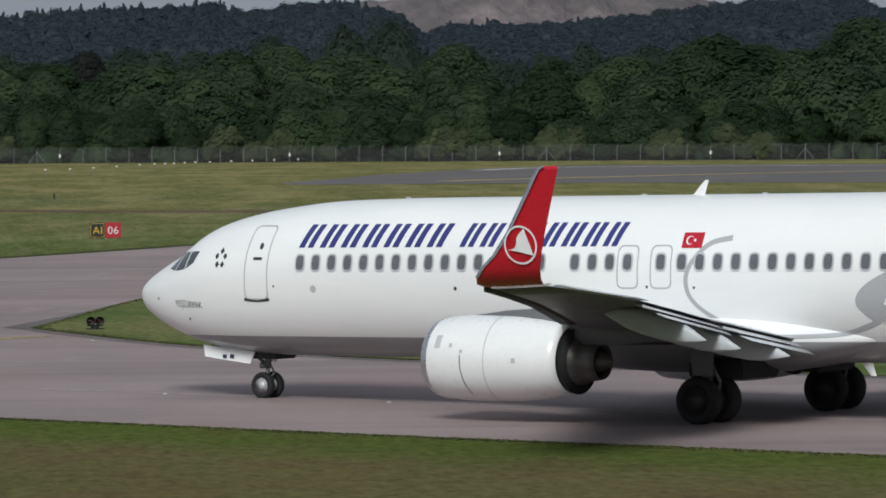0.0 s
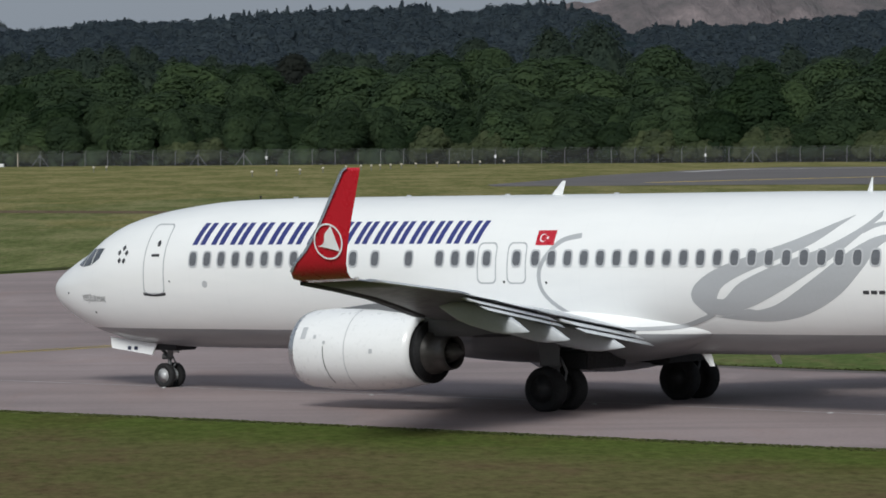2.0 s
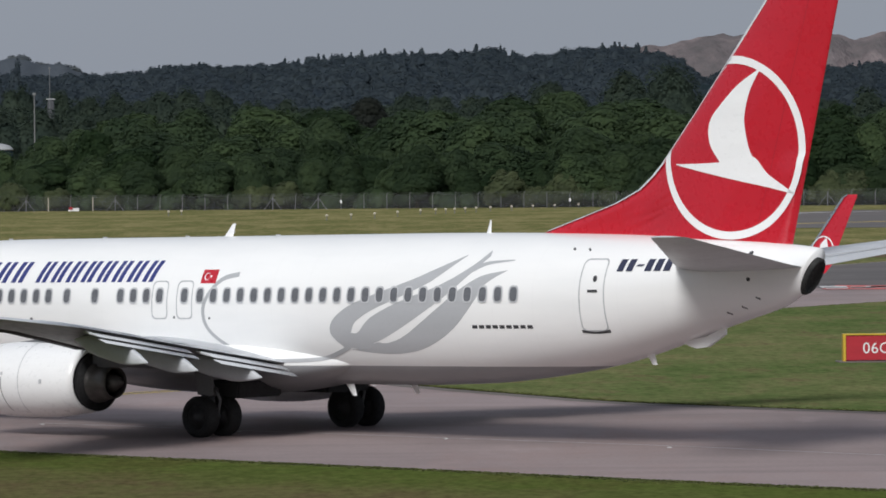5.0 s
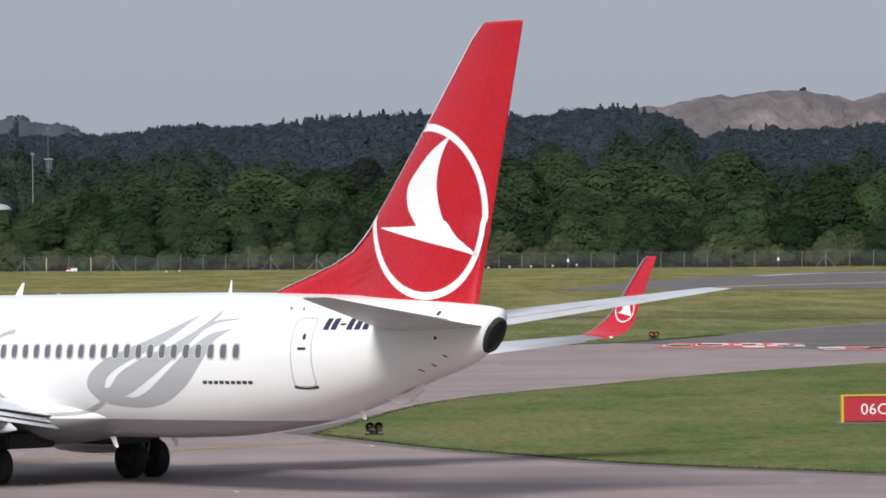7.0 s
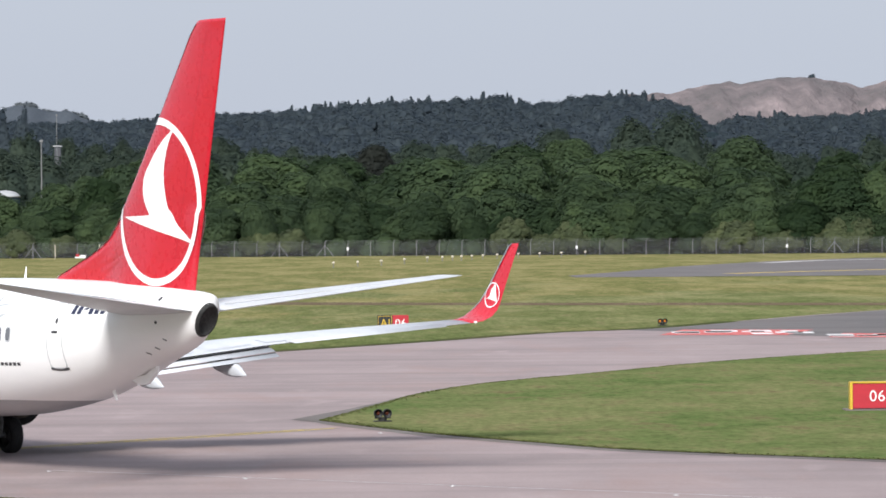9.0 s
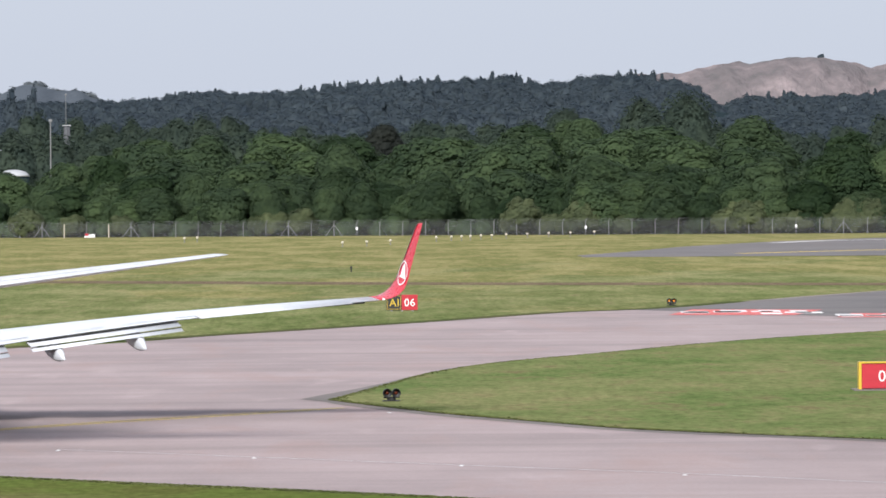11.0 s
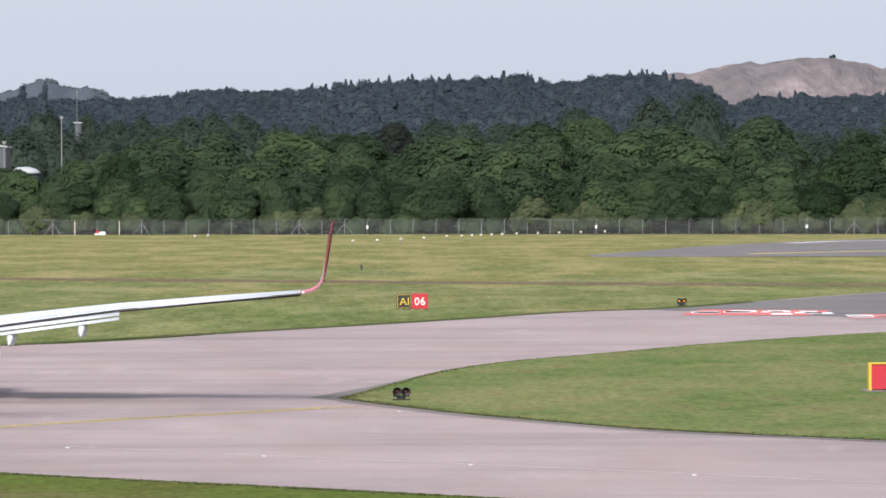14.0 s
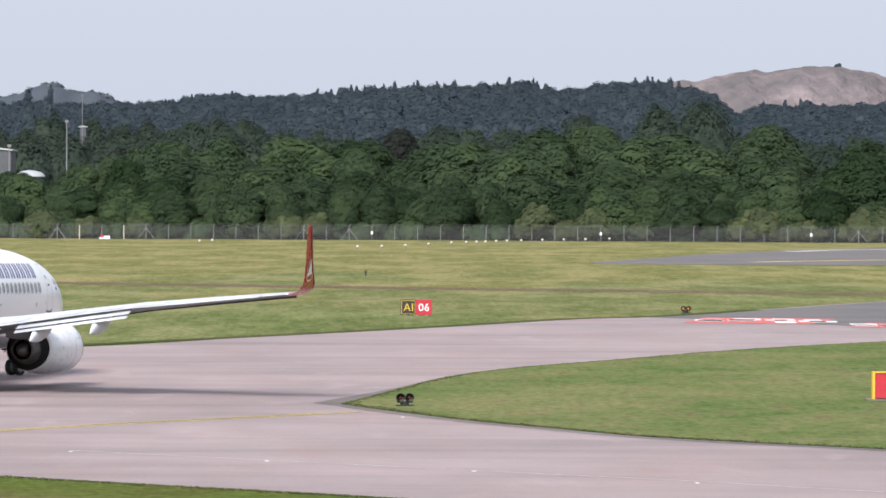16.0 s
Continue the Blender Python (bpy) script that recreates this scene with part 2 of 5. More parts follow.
def stripe(name, pts, width, z, material, label, category):
    pts = smooth_line(pts)
    vs, fs = [], []
    for i, p in enumerate(pts):
        a, b = Vector(pts[max(i - 1, 0)]), Vector(pts[min(i + 1, len(pts) - 1)])
        d = (b - a).normalized()
        nrm = Vector((-d.y, d.x)) * width / 2
        vs += [(p[0] + nrm.x, p[1] + nrm.y, z), (p[0] - nrm.x, p[1] - nrm.y, z)]
    for i in range(len(pts) - 1):
        fs.append((2 * i, 2 * i + 1, 2 * i + 3, 2 * i + 2))
    return tagged(new(name, mesh(name, vs, fs, material)), label, category, "", "structure")


# ---- ground ----
NEAR_EDGE = [(-260, 345), (-60, 168.5), (-30, 140.3), (-10, 121.9), (-1.1, 114.4), (4.7, 109.2), (10.8, 104.0), (17.1, 98.8), (60, 62), (140, -6)]
FAR_EDGE = [(-260, 470), (-90, 262), (-45, 222), (-18.2, 222.6), (-5.4, 246.5), (3.3, 263.7), (10.7, 279.9), (15.7, 285.5), (19.3, 292.4), (23.7, 303.6), (35.3, 330.6), (60, 380)]
ISLAND = smooth_line([(-1.6, 164.2), (-0.6, 170.2), (0.6, 178.0), (2.3, 188.3), (5.2, 198.6), (10.6, 210.3), (16.6, 223.2), (25.3, 237.3), (50, 272), (90, 320)]) + \
    smooth_line([(240, 300), (230, -70), (60, 93), (22, 128.6), (16.1, 134.0), (10.3, 139.6), (7.7, 142.6), (5.6, 146.6), (3.4, 150.9), (1.9, 154.3), (0.3, 158.6), (-0.8, 161.8), (-1.6, 164.2)])[:-1]
R = 4900
gv, gf = [], []
gx = [-R, -1500, -400, -150, -60, 0, 60, 150, 400, 1500, R]
gy = [-R, -1500, -300, 0, 90, 200, 400, 800, 1500, R]
for y in gy:
    for x in gx:
        gv.append((x, y, 0))
for j in range(len(gy) - 1):
    for i in range(len(gx) - 1):
        a = j * len(gx) + i
        gf.append((a, a + 1, a + 1 + len(gx), a + len(gx)))
tagged(new("ground", mesh("ground", gv, gf, GRASS)), "mown airfield grass, green and straw-yellow", "grass", "", "structure")
sheet("taxiway", smooth_line(NEAR_EDGE) + smooth_line(FAR_EDGE)[::-1], 0.02, CONCRETE, "pinkish grey worn concrete taxiway with dark streaks", "taxiway")
sheet("grass_verge", [(-260, 300)] + smooth_line([(x - 0.1, y - 0.3) for x, y in NEAR_EDGE]) + [(100, -40), (-260, -40)], 0.035, GRASS_NEAR, "mown green grass verge with brown patches", "grass")
sheet("grass_island", ISLAND, 0.05, GRASS_ISLAND, "green mown grass island between two taxiways", "grass")
sheet("runway", [(23, 511), (22.8, 524), (30.7, 556), (39.5, 598), (56.5, 652), (73, 684), (114, 668), (260, 610), (260, 380), (89, 490), (53.8, 506)], 0.02, ASPHALT, "dark grey asphalt runway end beyond the grass", "runway")
sheet("asphalt_link", [(15.9, 284.6), (19.3, 291.6), (23.7, 302.8), (35.3, 329.8), (60, 379), (110, 379), (70, 298.5), (50, 272.8), (30, 262.5), (25.8, 267.3)], 0.03, ASPHALT, "dark asphalt leading from the taxiway to the runway", "taxiway")
stripe("line_border", [(-14, 142.7), (-11.9, 145.4), (-8.7, 149.6), (-4.7, 154.0), (-1.0, 158.6)], 0.62, 0.0245, SHOULDER, "dark worn border under the centre line", "line")
stripe("taxiway_centre_line", [(-30, 121), (-17, 139), (-11.9, 145.3), (-8.7, 149.4), (-4.7, 153.8), (-1.0, 158.6)], 0.22, 0.026, YELLOW, "worn yellow taxiway centre line", "line")
stripe("taxiway_branch_line", [(-12.4, 145.1), (-9.0, 149.9), (-5.1, 154.3), (-2.0, 157.9)], 0.13, 0.026, YELLOW, "second thin yellow line beside the centre line", "line")
stripe("pale_guide_line", [(-9.0, 134.2), (-1.6, 128.0), (3.6, 123.7), (8.3, 119.9), (14.6, 114.0), (40, 92)], 0.09, 0.026, PALE, "faint pale line along the taxiway", "line")
stripe("runway_edge_line", [(41.3, 529), (58.7, 550), (110, 596), (200, 640)], 2.2, 0.03, YELLOW, "faded yellow line on the runway", "line")
stripe("runway_side_line", [(54.2, 632), (70.1, 660), (110, 655), (200, 622)], 2.4, 0.03, PALE, "faded white line on the runway", "line")
stripe("drain_track", [(-90, 425), (-32.3, 395), (4.6, 372), (38, 356), (120, 315)], 9.5, 0.012, DRAIN, "dark earth drain line across the grass", "track")
# thin shadow along the far edge, painted as a stripe of darker turf
stripe("grass_edge_shadow", FAR_EDGE[3:10], 1.5, 0.031, SHADOW_TURF, "thin line of darker turf and painted shadow at the pavement edge", "edge")
stripe("taxiway_edge", [(-1.5, 165.2), (-1.0, 161.8), (0.2, 158.3), (1.8, 154.0), (3.3, 150.6), (5.5, 146.3), (7.6, 142.3), (10.2, 139.3), (16, 133.7), (22, 128.2), (60, 92.6)], 0.9, 0.030, SHOULDER, "dark soil edge of the taxiway", "edge")
sheet("corner_fillet", [(-2.6, 165.2), (-1.7, 169.2), (-0.5, 174.2), (1.2, 183), (1.6, 182), (0.2, 174), (-0.6, 169), (-1.3, 164.5), (-0.7, 161.4), (-1.4, 162.5)], 0.032, SHOULDER, "dark asphalt fillet at the island's tip", "edge")

# red mandatory marking painted on the ground, lettering too oblique to read
for k, (x, y) in enumerate([(18.3, 277.5), (27.3, 268.0)]):
    w, d = (9.6, 13.0) if k == 0 else (5.0, 9.0)
    mark = sheet("ground_marking", [(x - 1.2, y - d * 0.42), (x + w * 0.62, y - d * 0.60), (x + w * 0.9, y + d * 0.28), (x + w * 0.1, y + d * 0.50)], 0.036, RED_GROUND, "red painted runway marking with worn white characters", "marking")
    for j in range(4):
        u = 0.1 + j * 0.22
        bx = x - 0.6 + w * u
        for q in range(3):
            cx, cy = bx + random.uniform(-0.1, 0.7), y - u * 2.2 + d * random.uniform(-0.26, 0.24)
            a, c = random.uniform(0.5, 1.0), d * random.uniform(0.08, 0.17)
            vs = [(cx - a + 0.1, cy - c, 0.04), (cx + a * 0.8, cy - c * 1.1, 0.04), (cx + a, cy + c * 0.7, 0.04), (cx - a * 0.7, cy + c, 0.04)]
            part("patch", mesh("patch", vs, [(0, 1, 2, 3)], WHITE_GROUND), mark)


# ---- the airliner: s aft of the nose, y to port, z over the ground with level floor ----
GEAR, SAG = 19.6, 0.014
airliner = tagged(new("airliner"), "white twin-engine airliner with red tail and winglets, taxiing", "airplane")


def L(s, y, z):
    """Airframe point; the floor leans nose-down by a little."""
    return (GEAR - s, y, z + SAG * (s - GEAR))


def table(rows, s):
    """Smooth monotone look-up of a row by its first number."""
    for a, b in zip(rows, rows[1:]):
        if s <= b[0]:
            t = (s - a[0]) / (b[0] - a[0])
            return [u + (v - u) * t for u, v in zip(a[1:], b[1:])]
    return list(rows[-1][1:])


# station, crown, keel, half width
BODY = [(0.0, 2.97, 2.93, 0.02), (0.06, 3.12, 2.78, 0.20), (0.2, 3.24, 2.60, 0.40), (0.41, 3.385, 2.43, 0.59), (0.75, 3.58, 2.24, 0.81), (1.25, 3.83, 2.01, 1.06), (1.75, 4.07, 1.82, 1.25),
        (2.1, 4.31, 1.71, 1.36), (2.5, 4.56, 1.61, 1.46), (3.0, 4.77, 1.50, 1.57), (3.6, 4.935, 1.43, 1.67), (4.4, 5.09, 1.38, 1.76), (5.4, 5.22, 1.35, 1.83), (6.6, 5.33, 1.34, 1.87),
        (8.5, 5.375, 1.34, 1.88), (10.5, 5.39, 1.34, 1.88), (18, 5.39, 1.34, 1.88), (24.5, 5.39, 1.34, 1.88), (26, 5.385, 1.37, 1.88), (27.7, 5.37, 1.44, 1.86), (29.6, 5.34, 1.63, 1.79),
        (31.6, 5.29, 1.94, 1.65), (33.4, 5.22, 2.41, 1.42), (35.2, 5.12, 2.95, 1.08), (36.5, 5.03, 3.30, 0.76), (37.4, 4.93, 3.60, 0.48), (37.75, 4.86, 3.70, 0.36)]
BODY = smooth_line(BODY, 3)


def skin_y(s, z):
    top, bot, w = table(BODY, s)
    zw = bot + (top - bot) * 0.535
    if z >= zw:
        return w * math.sqrt(max(0.0, 1 - ((z - zw) / (top - zw)) ** 2))
    return w * max(0.0, 1 - ((zw - z) / (zw - bot)) ** 2.15) ** (1 / 2.15)


def body_ring(s, n=64):
    top, bot, w = table(BODY, s)
    zw = bot + (top - bot) * 0.535
    ring = []
    for i in range(n):
        a = 2 * math.pi * i / n
        c, d = math.cos(a), math.sin(a)
        if d >= 0:
            y, z = w * c, zw + (top - zw) * d
        else:
            e = 2 / 2.15
            y, z = w * math.copysign(abs(c) ** e, c), zw - (zw - bot) * abs(d) ** e
        slant = 0.28 * min(1.0, max(0.0, (s - 36.9) / 0.8)) * (2 * (z - bot) / (top - bot) - 1)
        ring.append(L(s + slant, y, z))
    return ring


def livery():
    """Gloss white over grey belly, divided by a level line, with dirt and panel joints."""
    m, nt, b = mat("airliner_skin", 0.32, 0, (0.8, 0.8, 0.8), 0.3)
    tc = nt.nodes.new("ShaderNodeTexCoord")
    sep = nt.nodes.new("ShaderNodeSeparateXYZ")
    nt.links.new(tc.outputs["Object"], sep.inputs["Vector"])
    ma = node(nt, "ShaderNodeMath")
    ma.operation = "MULTIPLY_ADD"
    nt.links.new(sep.outputs["X"], ma.inputs[0])
    ma.inputs[1].default_value = SAG
    nt.links.new(sep.outputs["Z"], ma.inputs[2])
    cut = node(nt, "ShaderNodeMath")
    cut.operation = "GREATER_THAN"
    nt.links.new(ma.outputs[0], cut.inputs[0])
    cut.inputs[1].default_value = 1.90
    white = ramp(nt, noise_of(nt, 0.8, (0.3, 1, 1.5)), [(0.3, (0.85, 0.855, 0.855)), (0.6, (0.90, 0.90, 0.895))])
    grey = ramp(nt, noise_of(nt, 1.2, (0.3, 1, 1.5)), [(0.3, (0.26, 0.265, 0.28)), (0.7, (0.34, 0.345, 0.355))])
    c = blend(nt, cut.outputs[0], grey, white)
    wave = nt.nodes.new("ShaderNodeTexWave")
    wave.wave_type, wave.bands_direction, wave.wave_profile = "BANDS", "X", "SIN"
    wave.inputs["Scale"].default_value = 0.24
    nt.links.new(tc.outputs["Object"], wave.inputs["Vector"])
    c = blend(nt, 1.0, c, ramp(nt, wave.outputs["Fac"], [(0.0, (0.985, 0.985, 0.985)), (0.0015, (1, 1, 1))]), "MULTIPLY")
    nt.links.new(c, b.inputs["Base Color"])
    bump(nt, b, noise_of(nt, 1.3, (0.5, 1, 1), 2), 0.04, 0.02)
    return m


SKIN = livery()
WHITE = worn("gloss_white_paint", (0.90, 0.90, 0.90), 0.3, 0, 0.05, 1.0, 0.3)
WING_GREY = worn("wing_grey_paint", (0.60, 0.62, 0.65), 0.38, 0, 0.14, 0.9)
# grey paint darkened further: shade under the wing is put into the colour
WING_SHADED = worn("wing_shaded_paint", (0.165, 0.168, 0.175), 0.45, 0, 0.15, 0.9)
BARE = worn("bare_aluminium", (0.72, 0.73, 0.75), 0.28, 0.9, 0.1, 2)
RED = worn("red_livery_paint", (0.52, 0.012, 0.028), 0.28, 0, 0.07, 0.8, 0.4)
RED_GAP = worn("dark_red_gap", (0.36, 0.01, 0.02), 0.5, 0, 0.1, 1)
BLUE = worn("navy_livery_paint", (0.035, 0.045, 0.20), 0.35, 0, 0.08, 1)
MOTIF = worn("silver_grey_motif", (0.46, 0.47, 0.49), 0.35, 0, 0.06, 1)
OUTLINE = worn("door_outline_grey", (0.50, 0.51, 0.53), 0.5, 0, 0.1, 3)
PANE = worn("dark_cabin_pane", (0.15, 0.155, 0.17), 0.12, 0, 0.2, 3, 0.5)
FRAME = worn("window_surround", (0.55, 0.56, 0.58), 0.4, 0, 0.1, 3)
GLASS = worn("cockpit_glass", (0.07, 0.075, 0.085), 0.06, 0, 0.2, 3, 0.8)
# near-black that paints the shade inside gaps, ducts and bays
DARK = worn("cavity_shade", (0.025, 0.025, 0.027), 0.7, 0, 0.3, 3)
RUBBER = worn("tyre_rubber", (0.016, 0.016, 0.017), 0.8, 0, 0.3, 6)
RIM = worn("wheel_rim_paint", (0.72, 0.73, 0.74), 0.4, 0.3, 0.25, 6)
GEAR_GREY = worn("gear_leg_paint", (0.22, 0.225, 0.23), 0.45, 0.2, 0.3, 4)
NOZZLE = worn("hot_section_metal", (0.17, 0.16, 0.15), 0.45, 0.6, 0.35, 3)
SOOT = worn("sooty_metal", (0.024, 0.024, 0.024), 0.75, 0.1, 0.35, 3)
NAVY = worn("dark_navy_lettering", (0.03, 0.035, 0.075), 0.45, 0, 0.1, 3)
INK = worn("black_lettering", (0.05, 0.05, 0.055), 0.5, 0, 0.1, 3)

stations = sorted({round(b[0], 3) for b in BODY} | {7 + 0.9 * i for i in range(20)})
fus = Solid().loft([body_ring(s) for s in stations])
fuselage = part("fuselage", fus.mesh("fuselage", SKIN, True), airliner, "gloss white fuselage with grey belly")


def fin_edges(z):
    le = table([(4.6, 27.4), (5.31, 28.82), (5.53, 29.6), (5.75, 30.34), (6.0, 31.2), (6.19, 31.75), (6.40, 32.2), (6.61, 32.5), (7.01, 32.95), (8.43, 34.18), (9.74, 35.27), (12.1, 37.2), (12.28, 37.5)], z)[0]
    return le, 37.14 + (z - 4.97) * 0.245


def foil(u):
    """Half thickness of a symmetric section, 1 at its fullest."""
    u = min(max(u, 0.0), 1.0)
    return (1.4845 * math.sqrt(u) - 0.63 * u - 1.758 * u * u + 1.4215 * u ** 3 - 0.5075 * u ** 4) * 2.0 + 0.02


def fin_y(s, z):
    le, te = fin_edges(z)
    thick = table([(4.6, 0.30), (6.2, 0.26), (8, 0.22), (12.3, 0.10)], z)[0]
    main = min(te - le, 4.6)
    u = (s - (te - main)) / main
    ridge = 0.10 * min(1.0, max(0.0, (s - le) / 0.5)) ** 0.5 if te - le > main else 0.0
    return max(thick * foil(u) if u > 0 else 0.0, ridge, 0.012)


def on_skin(s, z, side, off):
    return L(s, side * (skin_y(s, z) + off), z)


def on_fin(s, z, side, off):
    s = min(max(s, fin_edges(z)[0] + 0.06), fin_edges(z)[1] - 0.012)
    return L(s, side * (fin_y(s, z) + off), z)


def decal(name, rows, side, material, parent, label="", off=0.008, surface=on_skin):
    """Rows of (s, z) laid on the skin as a thin raised film."""
    n = len(rows[0])
    vs = [surface(s, z, side, off) for r in rows for s, z in r]
    fs = []
    for j in range(len(rows) - 1):
        for i in range(n - 1):
            q = (j * n + i, j * n + i + 1, (j + 1) * n + i + 1, (j + 1) * n + i)
            fs.append(q)
    return part(name, mesh(name, vs, fs, material, True), parent, label)


def between(a, b, k=6, n=5):
    """Rows that fill the space between two lines."""
    a, b = smooth_line(a, n), smooth_line(b, n)
    return [[(p[0] + (q[0] - p[0]) * j / k, p[1] + (q[1] - p[1]) * j / k) for p, q in zip(a, b)] for j in range(k + 1)]


def ribbon(line, w0, w1, k=2, n=5):
    line = smooth_line(line, n)
    a, b = [], []
    for i, p in enumerate(line):
        d = Vector(line[min(i + 1, len(line) - 1)]) - Vector(line[max(i - 1, 0)])
        d = Vector((-d.y, d.x)).normalized() * (w0 + (w1 - w0) * i / (len(line) - 1)) / 2
        a.append((p[0] + d.x, p[1] + d.y))
        b.append((p[0] - d.x, p[1] - d.y))
    return [[(p[0] + (q[0] - p[0]) * j / k, p[1] + (q[1] - p[1]) * j / k) for p, q in zip(a, b)] for j in range(k + 1)]


def oval(cs, cz, w, h, r=0.5, n=24, lean=0.0, power=2.0):
    pts = []
    for i in range(n + 1):
        a = 2 * math.pi * i / n
        c, d = math.cos(a), math.sin(a)
        e = 2 / power
        y = h / 2 * math.copysign(abs(d) ** e, d)
        pts.append((cs + w / 2 * math.copysign(abs(c) ** e, c) + lean * y, cz + y))
    return pts


def frame_line(cs, cz, w, h, r, step=0.06):
    """Rounded rectangle, evenly divided."""
    pts = []
    for cx, cy, a0 in ((w / 2 - r, h / 2 - r, 0), (-w / 2 + r, h / 2 - r, 90), (-w / 2 + r, -h / 2 + r, 180), (w / 2 - r, -h / 2 + r, 270)):
        pts += [(cs + cx + r * math.cos(radians(a0 + 15 * k)), cz + cy + r * math.sin(radians(a0 + 15 * k))) for k in range(7)]
    pts.append(pts[0])
    out = []
    for a, b in zip(pts, pts[1:]):
        k = max(1, int(round(math.dist(a, b) / 0.12)))
        out += [(a[0] + (b[0] - a[0]) * i / k, a[1] + (b[1] - a[1]) * i / k) for i in range(k)]
    return out + [pts[0]]


def door_ring(cs, cz, w, h, r, t):
    a = frame_line(cs, cz, w, h, r)
    return [a, [(cs + (p[0] - cs) * (1 - 2 * t / w), cz + (p[1] - cz) * (1 - 2 * t / h)) for p in a]]


def disc(cs, cz, w, h, power=2.0, rings=2, n=20):
    return [oval(cs, cz, w * k / rings + 1e-4, h * k / rings + 1e-4, n=n, power=power) for k in range(rings + 1)]


def hoop(cs, cz, w, h, t, power=2.0, n=40, k=2):
    return [oval(cs, cz, w - 2 * t * j / k, h - 2 * t * j / k, n=n, power=power) for j in range(k + 1)]


# cabin windows, doors, titles and motif on both sides
WINDOWS = [6.62 + 0.508 * k for k in range(12)] + [12.95, 14.08, 15.10, 15.61, 16.12, 16.64, 17.60] + [18.20 + 0.512 * k for k in range(23)]
for side in (1, -1):
    for s in WINDOWS:
        w = decal("cabin_window", hoop(s, 3.80, 0.33, 0.46, 0.045, 3.2, 20, 1), side, FRAME, fuselage, off=0.016)
        decal("pane", disc(s, 3.80, 0.25, 0.38, 3.0, 1, 16), side, PANE, w, off=0.013)
    for name, s, z, w, h in (("front_door", 5.15, 3.80, 0.80, 1.90), ("rear_door", 31.93, 3.76, 0.78, 1.86)):
        d = decal(name, door_ring(s, z, w, h, 0.14, 0.035), side, OUTLINE, fuselage, "grey outlined cabin door", off=0.006)
        decal("sill", between([(s - w / 2 - 0.02, z - h / 2 + 0.05), (s, z - h / 2 - 0.01), (s + w / 2 + 0.02, z - h / 2 + 0.05)], [(s - w / 2 - 0.02, z - h / 2 - 0.03), (s, z - h / 2 - 0.06), (s + w / 2 + 0.02, z - h / 2 - 0.03)], 1), side, INK, d, off=0.010)
        decal("door_window", disc(s + 0.08, z + 0.42, 0.13, 0.17, 2, 1, 12), side, INK, d, off=0.009)
        decal("handle", between([(s - 0.12, z + 0.14), (s + 0.18, z + 0.14)], [(s - 0.12, z + 0.07), (s + 0.18, z + 0.07)], 1), side, INK, d, off=0.009)
    for s in (16.64, 17.60):
        decal("overwing_exit", door_ring(s, 3.68, 0.62, 1.06, 0.15, 0.035), side, OUTLINE, fuselage, off=0.005)
    for s, z, r in ((7.04, 3.13, 0.19), (11.5, 3.15, 0.10), (17.2, 3.2, 0.07), (18.55, 3.18, 0.07), (2.55, 2.33, 0.07), (1.35, 2.85, 0.07), (5.75, 3.2, 0.06), (36.3, 4.76, 0.13), (36.35, 4.12, 0.10)):
        decal("vent", disc(s, z, r, r, 2, 1, 14), side, FRAME if r > 0.15 else INK, fuselage, off=0.006)
    for s, z in ((35.55, 3.28), (36.0, 3.42), (36.45, 3.66), (30.9, 4.95), (31.4, 4.93)):
        decal("drain_mark", between([(s, z), (s + 0.10, z - 0.06)], [(s + 0.03, z + 0.03), (s + 0.13, z - 0.03)], 1), side, INK, fuselage, off=0.006)
    # titles: plain slanted strokes of the lettering's size
    for word, s0, s1 in ((7, 6.50, 11.22), (8, 11.55, 16.45)):
        step = (s1 - s0) / word
        for k in range(word):
            a = s0 + k * step
            z0 = 4.18
            for j in range(2):
                u = a + j * step * 0.42
                wide = step * 0.27
                rows = [[(u + wide * i / 2 + (0.2 if side > 0 else 0.0) * (z - 4.18) / 0.60 + (0 if side > 0 else -0.2 * (z - 4.18) / 0.60 + 0.2), z) for i in range(3)] for z in (4.18, 4.33, 4.48, 4.63, 4.76)]
                decal("title_stroke", rows, side, BLUE, fuselage, off=0.006)
    flag = decal("flag", [[(18.14 + 0.58 * i / 4, 4.13 + 0.37 * j / 3) for i in range(5)] for j in range(4)], side, RED, fuselage, "red flag with white crescent and star", off=0.006)
    arc = [radians(40 + 280 * k / 16) for k in range(17)]
    decal("crescent", [[(18.345 + 0.105 * math.cos(a), 4.315 + 0.105 * math.sin(a)) for a in arc], [(18.368 + 0.084 * math.cos(a), 4.315 + 0.084 * math.sin(a)) for a in arc]], side, WHITE, flag, off=0.010)
    decal("star", disc(18.49, 4.315, 0.085, 0.085, 1.0, 1, 8), side, WHITE, flag, off=0.010)
    # tulip motif
    tulip = decal("tulip_motif", between([(23.43, 2.37), (23.02, 2.75), (23.14, 3.13), (23.75, 3.51), (24.71, 3.83), (26.01, 4.22), (27.18, 4.67), (27.55, 4.82)],
                                         [(23.55, 2.40), (23.68, 2.65), (23.76, 2.80), (23.98, 3.10), (24.64, 3.42), (25.60, 3.75), (26.65, 4.17), (27.55, 4.80)]), side, MOTIF, fuselage, "large silver-grey tulip motif", off=0.004)
